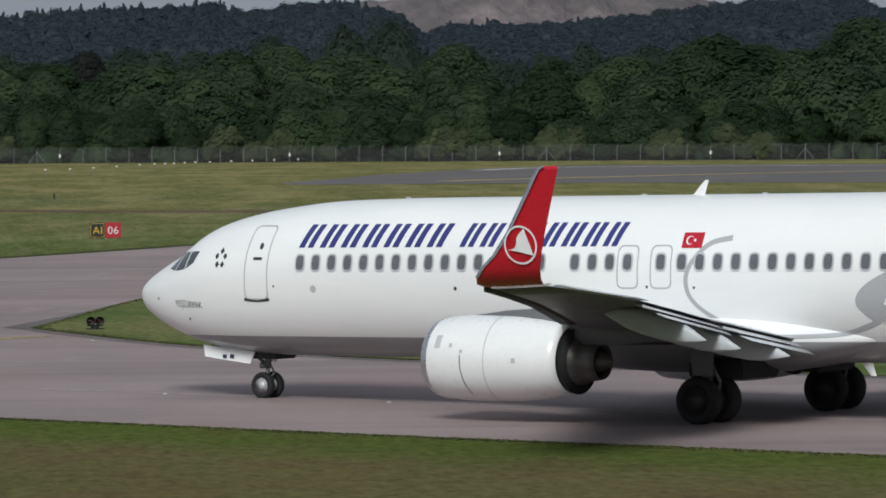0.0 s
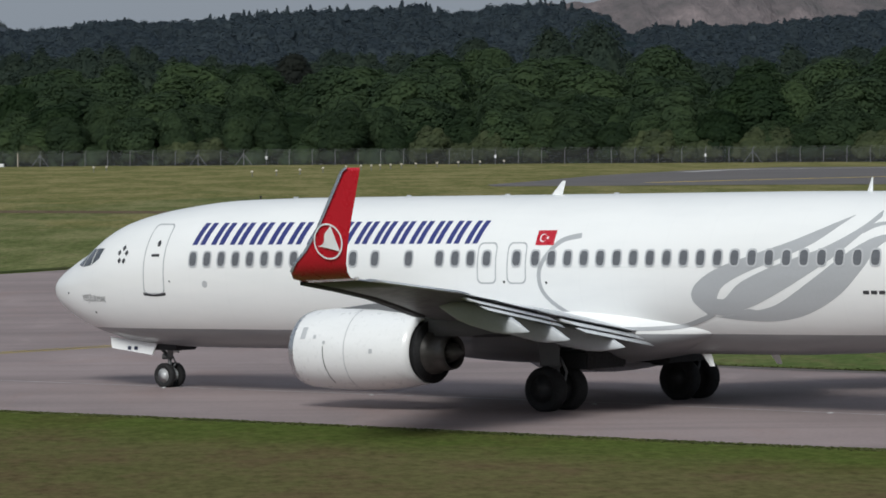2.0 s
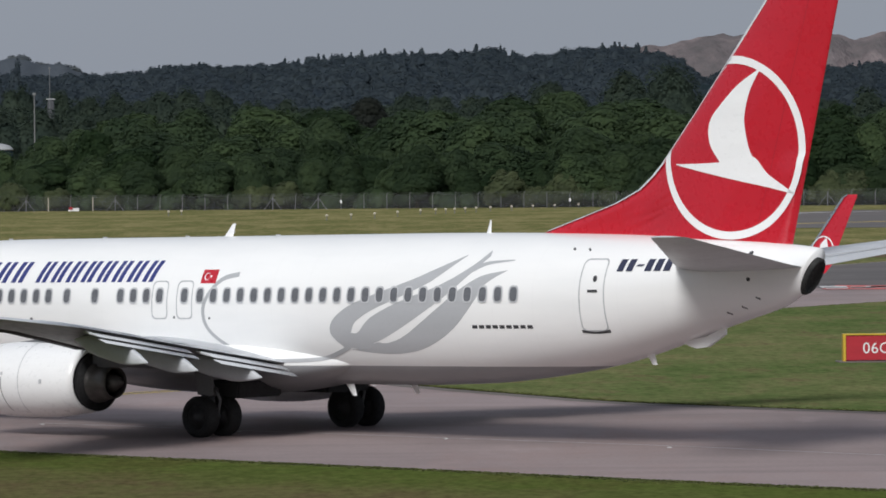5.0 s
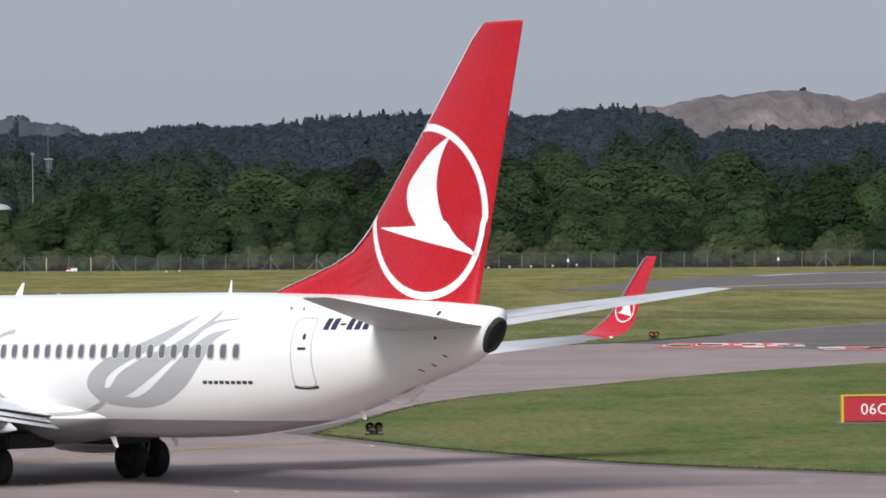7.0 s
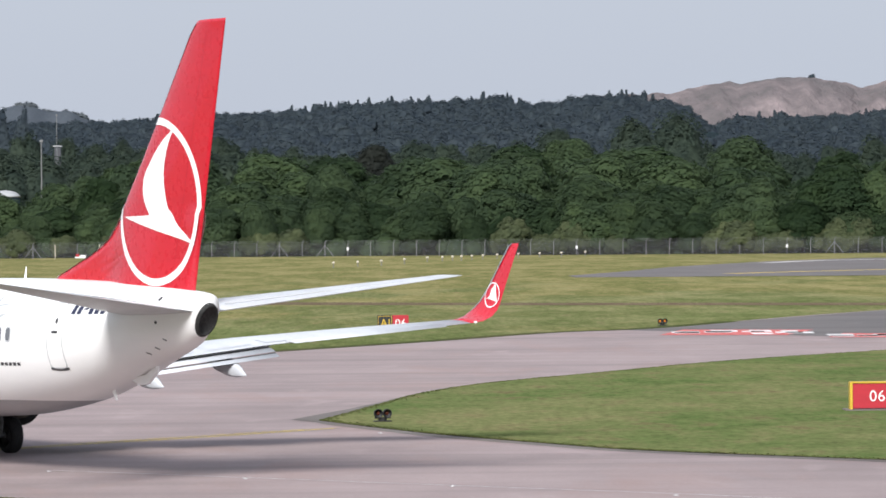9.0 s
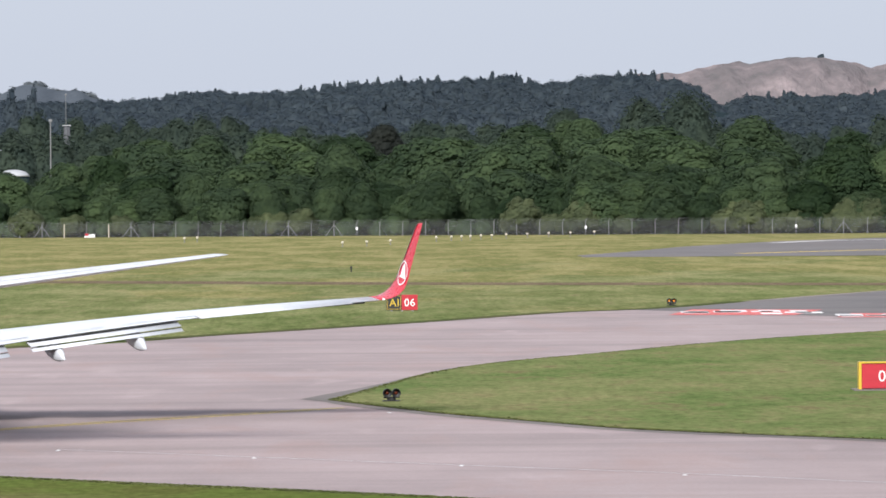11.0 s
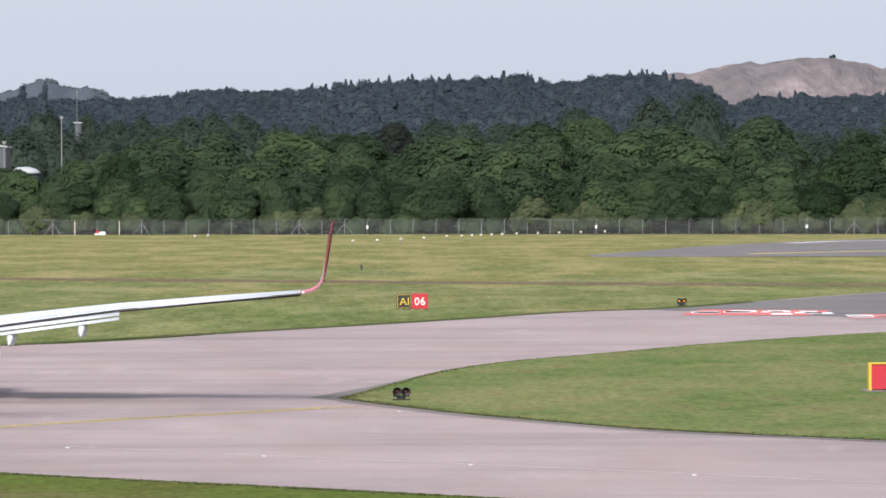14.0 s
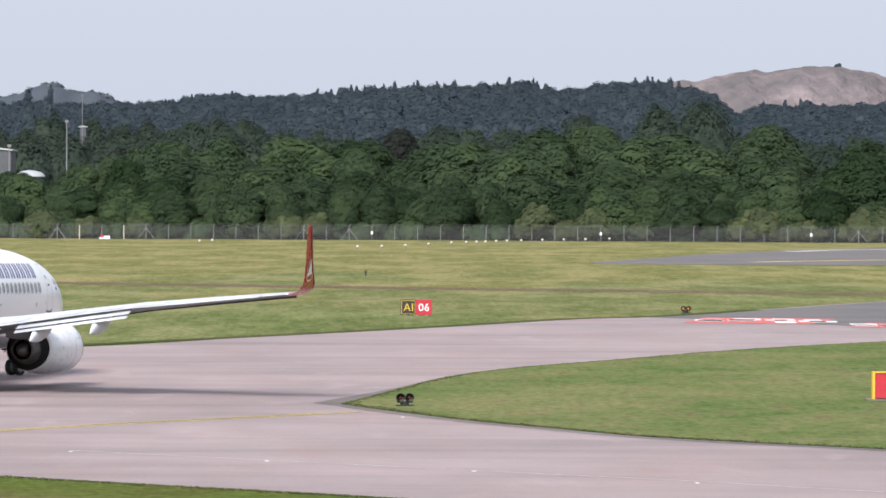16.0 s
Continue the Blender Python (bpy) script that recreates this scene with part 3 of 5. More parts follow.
    decal("petal", between([(23.56, 2.40), (23.70, 2.77), (24.00, 2.80), (24.52, 3.20), (25.54, 3.61), (26.94, 4.05), (27.87, 4.53), (28.28, 4.93)],
                           [(24.21, 2.32), (24.46, 2.50), (24.64, 2.56), (25.05, 2.70), (26.00, 3.13), (27.17, 3.77), (27.93, 4.36), (28.34, 4.77)]), side, MOTIF, tulip, off=0.004)
    decal("petal", between([(23.90, 2.32), (24.58, 2.53), (24.99, 2.52), (25.64, 2.71), (26.59, 3.25), (27.64, 3.93), (28.33, 4.28), (29.13, 4.41)],
                           [(23.50, 2.36), (24.45, 2.25), (25.52, 2.25), (26.46, 2.45), (27.40, 2.91), (28.09, 3.55), (28.50, 4.07), (29.13, 4.41)]), side, MOTIF, tulip, off=0.004)
    decal("petal", ribbon([(27.95, 4.45), (28.4, 4.60), (29.24, 4.67)], 0.16, 0.02), side, MOTIF, tulip, off=0.004)
    decal("stem", ribbon([(19.54, 4.37), (18.95, 4.24), (18.52, 3.84), (18.32, 3.41), (18.43, 2.93), (18.9, 2.52), (19.6, 2.22), (20.5, 2.05)], 0.13, 0.10), side, MOTIF, tulip, off=0.004)
    # small type and registration as bars
    for k in range(9):
        decal("type_mark", between([(28.05 + k * 0.225, 3.00), (28.22 + k * 0.225, 3.00)], [(28.05 + k * 0.225, 2.91), (28.22 + k * 0.225, 2.91)], 1), side, INK, fuselage, off=0.006)
    for k in range(6):
        a = 32.62 + k * 0.275
        wide = 0.19
        decal("registration_bar", between([(a + 0.06, 4.66 if k != 2 else 4.53), (a + wide + 0.06, 4.66 if k != 2 else 4.53)], [(a, 4.36 if k != 2 else 4.48), (a + wide, 4.36 if k != 2 else 4.48)], 4), side, NAVY, fuselage, off=0.016)
    # emblem of small petals behind the cockpit
    for k in range(5):
        a = 2 * math.pi * k / 5 + 0.3
        decal("emblem_petal", disc(3.84 + 0.16 * math.cos(a), 3.91 + 0.19 * math.sin(a), 0.15, 0.17, 1.1, 1, 8), side, INK, fuselage, off=0.006)
    # cockpit side glazing
    for q in (((1.66, 3.63), (2.02, 4.02), (2.16, 4.05), (1.98, 3.58)), ((2.03, 3.58), (2.22, 4.06), (2.50, 4.08), (2.44, 3.63)), ((2.49, 3.64), (2.55, 4.08), (2.90, 4.09), (2.78, 3.80))):
        rows = [[tuple((q[0][c] + (q[3][c] - q[0][c]) * i / 4) * (1 - j / 4) + (q[1][c] + (q[2][c] - q[1][c]) * i / 4) * j / 4 for c in (0, 1)) for i in range(5)] for j in range(5)]
        decal("cockpit_window", rows, side, GLASS, fuselage, "dark cockpit window", off=0.010)

# wing, winglet, flaps and tail surfaces
def wing_ring(y, le, te, z, thick, cant, incid, side, n=22, camber=0.012):
    """A section: upper side from trailing to leading edge and back below."""
    ring = []
    c = te - le
    ca, sa = math.cos(radians(cant)), math.sin(radians(cant))
    for i in range(2 * n):
        u = 0.5 + 0.5 * math.cos(math.pi * i / n)
        h = thick * c * 0.5 * foil(u) * (1 if i <= n else -0.85) + camber * c * math.sin(math.pi * u)
        h += incid * (1 - u) * c
        ring.append(L(le + u * c, side * (y - h * sa), z + h * ca))
    return ring if side > 0 else ring[::-1]


WING = [(0.6, 13.2, 21.3, 1.88, 0.135, 5, 0.030), (1.9, 14.2, 21.3, 1.98, 0.135, 5, 0.030), (3.4, 15.6, 21.4, 2.20, 0.125, 5, 0.025), (4.83, 16.75, 21.5, 2.42, 0.115, 5, 0.022), (5.8, 17.28, 21.6, 2.56, 0.11, 5, 0.02),
        (8.2, 18.55, 22.25, 2.88, 0.105, 5, 0.016), (10.6, 19.8, 22.9, 3.18, 0.10, 5, 0.012), (13.8, 21.48, 23.82, 3.48, 0.10, 5, 0.008), (16.85, 23.07, 24.70, 3.73, 0.10, 6, 0.005)]
WINGLET = [(16.85, 23.07, 24.70, 3.73, 0.10, 6, 0.0), (17.2, 23.17, 24.84, 3.79, 0.09, 18, 0), (17.45, 23.34, 24.96, 3.92, 0.085, 40, 0), (17.60, 23.58, 25.05, 4.12, 0.08, 62, 0), (17.68, 23.95, 25.14, 4.40, 0.075, 76, 0),
           (17.75, 24.34, 25.28, 4.85, 0.07, 80, 0), (17.95, 25.22, 25.74, 6.12, 0.07, 81, 0), (17.96, 25.36, 25.75, 6.20, 0.05, 81, 0)]


def flap(y0, y1, side, gap, chord, drop, incid=0.10):
    rings = []
    for y in (y0, y1):
        le, te, z = table([(w[0], w[1], w[2], w[3]) for w in WING], y)
        rings.append(wing_ring(y, te + gap - chord * 0.25, te + gap + chord * 0.75, z - drop, 0.13, 5, incid, side, 10))
    return Solid().loft(rings)


def shade_underside(me):
    """Lower faces get the darker grey that holds the underside's shade."""
    me.materials.append(WING_SHADED)
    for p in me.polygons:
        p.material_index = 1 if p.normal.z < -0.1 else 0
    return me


def canoe(y, s0, z0, s1, z1, side, r=0.27):
    rings = []
    for k in range(9):
        u = k / 8
        s = s0 + (s1 - s0) * u
        rr = r * min(1.0, math.sin(math.pi * 0.5 * min(1.0, u / 0.4)) + 0.03) * (1 if u < 0.62 else max(0.03, 1 - ((u - 0.62) / 0.38) ** 1.7))
        zz = z0 + (z1 - z0) * u ** 1.6 - 0.06 * math.sin(math.pi * u)
        rings.append([L(s, side * y + rr * 0.62 * math.copysign(abs(math.cos(2 * math.pi * i / 12)) ** 0.6, math.cos(2 * math.pi * i / 12)), zz + rr * 1.05 * math.copysign(abs(math.sin(2 * math.pi * i / 12)) ** 0.7, math.sin(2 * math.pi * i / 12))) for i in range(12)])
    return Solid().loft(rings)


for side in (1, -1):
    word = "port" if side > 0 else "starboard"
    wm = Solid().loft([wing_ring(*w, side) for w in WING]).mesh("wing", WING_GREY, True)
    shade_underside(wm)
    gap = []
    for w in WING[4:]:
        c = w[2] - w[1]
        gap.append([L(w[1] + u * c, side * w[0], w[3] + w[6] * (1 - u) * c - w[4] * c * 0.43 * foil(u) - d) for u, d in ((0.015, 0.10), (0.03, 0.09), (0.10, 0.035), (0.13, -0.02), (0.02, 0.0))])
    wing = part("wing", wm, airliner, "swept light grey wing with flaps slightly out")
    # black strip under the leading edge, painting the shade of the slat gap
    part("slat_gap", Solid().loft(gap if side > 0 else [g[::-1] for g in gap]).mesh("slat_gap", DARK), wing, "black strip painting the shade behind the drooped slats")
    lead = []
    for w in WING[1:]:
        ring = wing_ring(*w, side, n=22)
        mid = ring[17:28] if side > 0 else ring[16:27]
        cen = Vector(L(w[1] + (w[2] - w[1]) * 0.1, side * w[0], w[3] + w[6] * (w[2] - w[1])))
        lead.append([tuple(cen + (Vector(p) - cen) * 1.02) for p in mid])
    vs = [p for r in lead for p in r]
    n = len(lead[0])
    part("leading_edge", mesh("leading_edge", vs, [(j * n + i, j * n + i + 1, (j + 1) * n + i + 1, (j + 1) * n + i) for j in range(len(lead) - 1) for i in range(n - 1)], BARE, True), wing, "bare metal leading edge slats")
    let = part("winglet", Solid().loft([wing_ring(*w, side, n=16) for w in WINGLET]).mesh("winglet", RED, True), airliner, "tall blended red winglet")

    def on_winglet(s, z, sd, off, flip=side):
        y, le, te, th = table([(w[3], w[0], w[1], w[2], w[4]) for w in WINGLET], z)
        half = th * (te - le) * 0.5 * foil((s - le) / (te - le)) / 0.985
        return L(s, flip * (y + sd * (half + off)), z)
    for face in (1, -1):
        decal("logo_ring", hoop(24.68, 4.60, 0.80, 0.80, 0.04, 2, 32, 1), face, WHITE, let, "white ring emblem", 0.03, on_winglet)
        decal("logo_wing", between([(24.36, 4.50), (24.62, 4.46), (24.98, 4.38)], [(24.62, 4.52), (24.60, 4.74), (24.80, 4.94)], 5), face, WHITE, let, "", 0.03, on_winglet)
    edge = [[L(le + 0.10, side * (y + 0.06), z), L(le - 0.02, side * (y + 0.02), z), L(le - 0.02, side * (y - 0.02), z), L(le + 0.10, side * (y - 0.06), z)] for y, le, te, z, th, cant, inc in WINGLET[2:]]
    part("winglet_leading_edge", mesh("winglet_leading_edge", [p for r in edge for p in r], [(j * 4 + i, j * 4 + i + 1, j * 4 + 5 + i, j * 4 + 4 + i) for j in range(len(edge) - 1) for i in range(3)], BARE, True), let, "bare metal leading edge")
    part("tip_light", Solid().box(-0.06 + GEAR - 24.80, side * 16.95 - 0.035, 3.75 + 0.05, 0.06 + GEAR - 24.80, side * 16.95 + 0.035, 3.80 + 0.07, 0.015).mesh("tip_light", WHITE), wing)
    for y0, y1, c, ca in ((2.05, 5.2, 0.66, 0.33), (5.95, 10.6, 0.58, 0.29)):
        d = 0.06 + 0.24 * c
        # thin black pieces paint the shade between wing, flap and aft flap
        part("flap_slot", flap(y0, y1, side, -0.02, 0.16, 0.03).mesh("flap_slot", DARK), wing, "black strip painting the shade ahead of the flap")
        fl = part("flap", shade_underside(flap(y0, y1, side, 0.25 * c - 0.22, c, d, 0.24).mesh("flap", WING_GREY, True)), wing, "extended flap panel")
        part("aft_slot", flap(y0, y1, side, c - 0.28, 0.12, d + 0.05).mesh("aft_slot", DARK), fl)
        part("aft_flap", shade_underside(flap(y0, y1, side, c - 0.26 + 0.25 * ca, ca, d + 0.05 + 0.36 * ca, 0.36).mesh("aft_flap", WING_GREY, True)), fl)
    part("aileron", flap(11.2, 15.9, side, -0.08, 0.62, 0.015).mesh("aileron", WING_GREY, True), wing)
    for k in range(5):
        y = 3.0 + k * 1.75 + (0.6 if k > 1 else 0)
        le, te, z, inc = table([(w[0], w[1], w[2], w[3], w[6]) for w in WING], y)
        le2, te2, z2, inc2 = table([(w[0], w[1], w[2], w[3], w[6]) for w in WING], y + 1.35)
        q = []
        for yy, a, b, zz, ii in ((y, le, te, z, inc), (y + 1.35, le2, te2, z2, inc2)):
            for u in (0.70, 0.90):
                c = b - a
                q.append(L(a + u * c, side * yy, zz + 0.115 * c * 0.5 * foil(u) + 0.012 * c * math.sin(math.pi * u) + ii * (1 - u) * c + 0.012))
        part("spoiler", mesh("spoiler", q, [(0, 1, 3, 2) if side > 0 else (2, 3, 1, 0)], WING_GREY), wing)
    for y, s0, s1, z1 in ((3.9, 19.5, 22.5, 1.68), (6.8, 20.2, 23.0, 1.98), (9.3, 21.0, 23.7, 2.28)):
        z0 = table([(w[0], w[3]) for w in WING], y)[0] - 0.16
        part("flap_fairing", canoe(y, s0, z0, s1, z1, side).mesh("flap_fairing", WING_GREY, True), wing, "pointed canoe fairing")
    tail = [(0.3, 33.7, 37.7, 4.40, 0.10, 7, 0.0), (1.0, 34.2, 37.8, 4.48, 0.10, 7, 0), (7.0, 38.30, 39.42, 5.24, 0.09, 7, 0), (7.17, 38.6, 39.40, 5.26, 0.05, 7, 0)]
    stab = part("tailplane", Solid().loft([wing_ring(*w, side, n=14, camber=0) for w in tail]).mesh("tailplane", WING_GREY, True), airliner, "grey horizontal tailplane")
    part("elevator_gap", Solid().loft([[L(37.0, side * 1.0, 4.60), L(37.05, side * 1.0, 4.60), L(37.05, side * 1.0, 4.62), L(37.0, side * 1.0, 4.62)], [L(38.95, side * 6.9, 5.23), L(39.0, side * 6.9, 5.23), L(39.0, side * 6.9, 5.255), L(38.95, side * 6.9, 5.255)]]).mesh("elevator_gap", OUTLINE), stab)

# fin
zs = [4.7 + 0.25 * i for i in range(31)] + [12.28]
rings = []
for z in zs:
    le, te = fin_edges(z)
    us = [i / 26 for i in range(27)]
    up = [L(le + (te - le) * u ** 1.3, fin_y(le + (te - le) * u ** 1.3, z) if 0 < u < 1 else 0.012, z) for u in us]
    dn = [(x, -y, zz) for x, y, zz in up[::-1]]
    rings.append(up + dn)
fin = part("fin", Solid().loft(rings).mesh("fin", RED, True), airliner, "tall red tail fin with white ring emblem")
lead = []
for z in [5.4 + 0.34 * i for i in range(21)]:
    le, te = fin_edges(z)
    lead.append([L(le + 0.12, 0.10, z), L(le - 0.012, 0.03, z), L(le - 0.012, -0.03, z), L(le + 0.12, -0.10, z)])
vs = [p for r in lead for p in r]
part("fin_leading_edge", mesh("fin_leading_edge", vs, [(j * 4 + i, j * 4 + i + 1, j * 4 + 5 + i, j * 4 + 4 + i) for j in range(len(lead) - 1) for i in range(3)], WHITE, True), fin, "pale leading edge")
for side in (1, -1):
    decal("logo_ring", hoop(35.39, 7.42, 4.42, 4.62, 0.20, 2, 72, 2), side, WHITE, fin, "broad white ring emblem", 0.014, on_fin)
    decal("logo_wing", between([(36.33, 9.40), (35.65, 9.02), (35.10, 8.55), (34.72, 8.10), (34.72, 7.55), (35.04, 7.06)], [(36.33, 9.38), (36.02, 8.9), (35.85, 8.4), (35.82, 7.95), (35.98, 7.29), (36.3, 6.86)], 5), side, WHITE, fin, "", 0.014, on_fin)
    decal("logo_wing", between([(33.62, 7.04), (35.04, 7.06), (36.0, 7.2), (36.51, 6.72), (37.30, 6.23)], [(33.62, 7.02), (34.6, 6.80), (35.43, 6.62), (36.4, 6.42), (37.30, 6.21)], 4), side, WHITE, fin, "", 0.014, on_fin)
    decal("rudder_gap", between([(36.05, 5.1), (38.05, 12.0)], [(36.066, 5.1), (38.066, 12.0)], 1, 20), side, RED_GAP, fin, "", 0.004, on_fin)

# tail cone exhaust
rings = []
for s, r, zc in ((37.60, 0.43, 4.18), (37.80, 0.42, 4.17), (37.88, 0.39, 4.16), (37.88, 0.33, 4.16), (37.80, 0.31, 4.16)):
    rings.append([L(s + 0.23 * math.sin(a) - 0.04, r * 0.74 * math.cos(a), zc + r * 1.10 * math.sin(a)) for a in [2 * math.pi * i / 24 for i in range(24)]])
part("exhaust_cone", Solid().loft(rings).mesh("exhaust_cone", SOOT, True), airliner, "dark metal auxiliary exhaust at the tail")

# wing-to-body fairing
def fairing_at(s):
    u = min(max((s - 11.6) / 13.2, 0), 1)
    g = max(0.02, math.sin(math.pi * u ** 0.85) ** 0.75 if u < 0.55 else math.cos(math.pi / 2 * (u - 0.55) / 0.45) ** 1.3)
    return 1.12 + 0.88 * g, 2.05 - 0.15 * g, 0.12 + 0.76 * g


def on_fairing(s, z, side, off):
    a, zc, h = fairing_at(s)
    sn = min(1.0, abs(z - zc) / h) ** (1 / 0.9)
    y = a * math.sqrt(max(0.0, 1 - sn * sn)) ** 0.8
    return L(s, side * (max(y, skin_y(s, z)) + off), z)


rings = []
for k in range(41):
    s = 11.6 + 13.2 * k / 40
    a, zc, h = fairing_at(s)
    rings.append([L(s, a * math.copysign(abs(math.cos(t)) ** 0.8, math.cos(t)), zc + h * math.copysign(abs(math.sin(t)) ** 0.9, math.sin(t)) * (1.0 if math.sin(t) > 0 else 0.95)) for t in [2 * math.pi * i / 48 for i in range(48)]])
fairing = part("belly_fairing", Solid().loft(rings).mesh("belly_fairing", SKIN, True), airliner, "white and grey wing root fairing")
for side in (1, -1):
    decal("stem", ribbon([(20.5, 2.05), (21.4, 2.03), (22.5, 2.09), (23.2, 2.27), (23.6, 2.42)], 0.08, 0.12, 2, 8), side, MOTIF, fairing, "thin grey stem of the tulip motif", 0.012, on_fairing)

# engines
def revolve(profile, y, z, n=40, flat=1.0):
    return [[L(s, y + r * math.cos(a), z + r * math.sin(a) * (flat if math.sin(a) < 0 else 1)) for a in [2 * math.pi * i / n for i in range(n)]] for s, r in profile]


for side in (1, -1):
    y, z = side * 4.83, 1.56
    engine = part("engine", Solid().loft(revolve([(14.15, 0.74), (13.55, 0.77), (13.35, 0.83), (13.27, 0.90), (13.33, 0.96), (13.50, 1.01), (14.05, 1.06), (14.85, 1.075), (15.65, 1.06), (16.35, 1.00), (16.85, 0.925), (17.14, 0.865), (17.14, 0.83), (16.75, 0.80)], y, z, 48, 0.93), False).mesh("engine", WHITE, True), airliner, "white engine nacelle")
    part("inlet_lip", Solid().loft(revolve([(13.55, 0.765), (13.35, 0.825), (13.26, 0.90), (13.33, 0.967), (13.50, 1.016)], y, z, 48, 0.93), False).mesh("inlet_lip", BARE, True), engine, "polished inlet lip")
    part("fan", Solid().loft(revolve([(14.17, 0.75), (14.15, 0.30), (13.80, 0.02)], y, z, 24)).mesh("fan", DARK, True), engine)
    part("fan_duct", Solid().loft(revolve([(17.26, 0.80), (17.22, 0.77), (16.75, 0.79), (16.45, 0.80), (16.40, 0.50)], y, z, 32)).mesh("fan_duct", DARK, True), engine, "fan duct in near-black for its inner shade")
    part("core_cowl", Solid().loft(revolve([(16.45, 0.54), (17.15, 0.56), (17.42, 0.54), (17.45, 0.48), (17.75, 0.45), (17.92, 0.42), (17.92, 0.39), (17.7, 0.38)], y, z - 0.02, 32), False).mesh("core_cowl", NOZZLE, True), engine, "bare metal core nozzle")
    part("exhaust_plug", Solid().loft(revolve([(17.5, 0.30), (17.85, 0.25), (18.08, 0.15), (18.2, 0.04)], y, z - 0.02, 20)).mesh("exhaust_plug", NOZZLE, True), engine)
    pyl = []
    for s, zt, zb, w in ((14.2, 2.62, 2.5, 0.10), (15.2, 2.74, 2.3, 0.18), (16.2, 2.80, 2.1, 0.22), (17.2, 2.7, 1.95, 0.22), (18.4, 2.5, 1.95, 0.18), (19.6, 2.42, 2.05, 0.06)):
        pyl.append([L(s, y + w, zt - 0.04), L(s, y + w, zb), L(s, y - w, zb), L(s, y - w, zt - 0.04), L(s, y, zt)])
    part("pylon", Solid().loft(pyl).mesh("pylon", WING_SHADED, True), engine, "grey engine pylon")
    for s in (15.2,):
        part("cowl_joint", Solid().loft(revolve([(s, 1.0778 if s < 15.5 else 0.972), (s + 0.02, 1.0778 if s < 15.5 else 0.969)], y, z, 48, 0.93), False).mesh("cowl_joint", OUTLINE), engine)
    for s, a, w, h in ((13.82, 27, 0.16, 0.34), (14.22, 21, 0.09, 0.10), (14.55, 13, 0.08, 0.08), (16.05, 2, 0.11, 0.12)):
        rr = table([(13.55, 1.02), (14.05, 1.063), (14.85, 1.078), (15.65, 1.063), (16.35, 1.003)], s)[0] + 0.006
        rows = [[L(ss, y + side * rr * math.cos(radians(a + d)), z + rr * math.sin(radians(a + d))) for ss in (s - w / 2, s + w / 2)] for d in (-h * 26, 0, h * 26)]
        part("placard", mesh("placard", [p for r in rows for p in r], [(0, 1, 3, 2), (2, 3, 5, 4)], FRAME), engine)

    seam = [[L(14.52 + 0.10 * (k / 12) ** 2 + w, y + side * 1.08 * math.cos(radians(8 - 5 * k)), z + (1.08 if k < 2 else 1.08 * 0.93) * math.sin(radians(8 - 5 * k))) for w in (0.0, 0.022)] for k in range(13)]
    part("cowl_seam", mesh("cowl_seam", [p for r in seam for p in r], [(2 * i, 2 * i + 1, 2 * i + 3, 2 * i + 2) for i in range(12)], INK), engine, "dark curved seam on the cowl")

# landing gear; wheels turn in their own space
def wheel_mesh(r, w, name):
    prof = [(0.30 * r, w * 0.30), (0.60 * r, w * 0.34), (0.62 * r, w * 0.46), (0.80 * r, w * 0.5), (0.93 * r, w * 0.44), (r, w * 0.25), (r, -w * 0.25), (0.93 * r, -w * 0.44), (0.80 * r, -w * 0.5), (0.62 * r, -w * 0.46), (0.60 * r, -w * 0.34), (0.30 * r, -w * 0.30)]
    rings = [[(q * math.cos(a), h, q * math.sin(a)) for a in [2 * math.pi * i / 32 for i in range(32)]] for q, h in prof]
    return Solid().loft(rings).mesh(name, RUBBER, True)


def rim_mesh(r, w):
    s = Solid()
    for sg in (1, -1):
        rings = [[(q * math.cos(a), sg * h, q * math.sin(a)) for a in [2 * math.pi * i / 24 for i in range(24)]] for q, h in ((0.60 * r, w * 0.36), (0.56 * r, w * 0.30), (0.30 * r, w * 0.22), (0.24 * r, w * 0.40), (0.05 * r, w * 0.44))]
        s.loft(rings)
    for k in range(8):
        a = 2 * math.pi * k / 8
        s.box(0.42 * r * math.cos(a) - 0.03 * r, -w * 0.33, 0.42 * r * math.sin(a) - 0.03 * r, 0.42 * r * math.cos(a) + 0.03 * r, w * 0.33, 0.42 * r * math.sin(a) + 0.03 * r)
    return s.mesh("rim", RIM, True)


WHEELS = []
TYRE_M, RIM_M = wheel_mesh(0.565, 0.42, "main_wheel"), rim_mesh(0.565, 0.42)
# main rims get a darker copy of the rim colour, for the shade under the wing
RIM_M.materials[0] = worn("shaded_rim", (0.06, 0.06, 0.062), 0.6, 0.2, 0.3, 6)
TYRE_N, RIM_N = wheel_mesh(0.345, 0.20, "nose_wheel"), rim_mesh(0.345, 0.20)
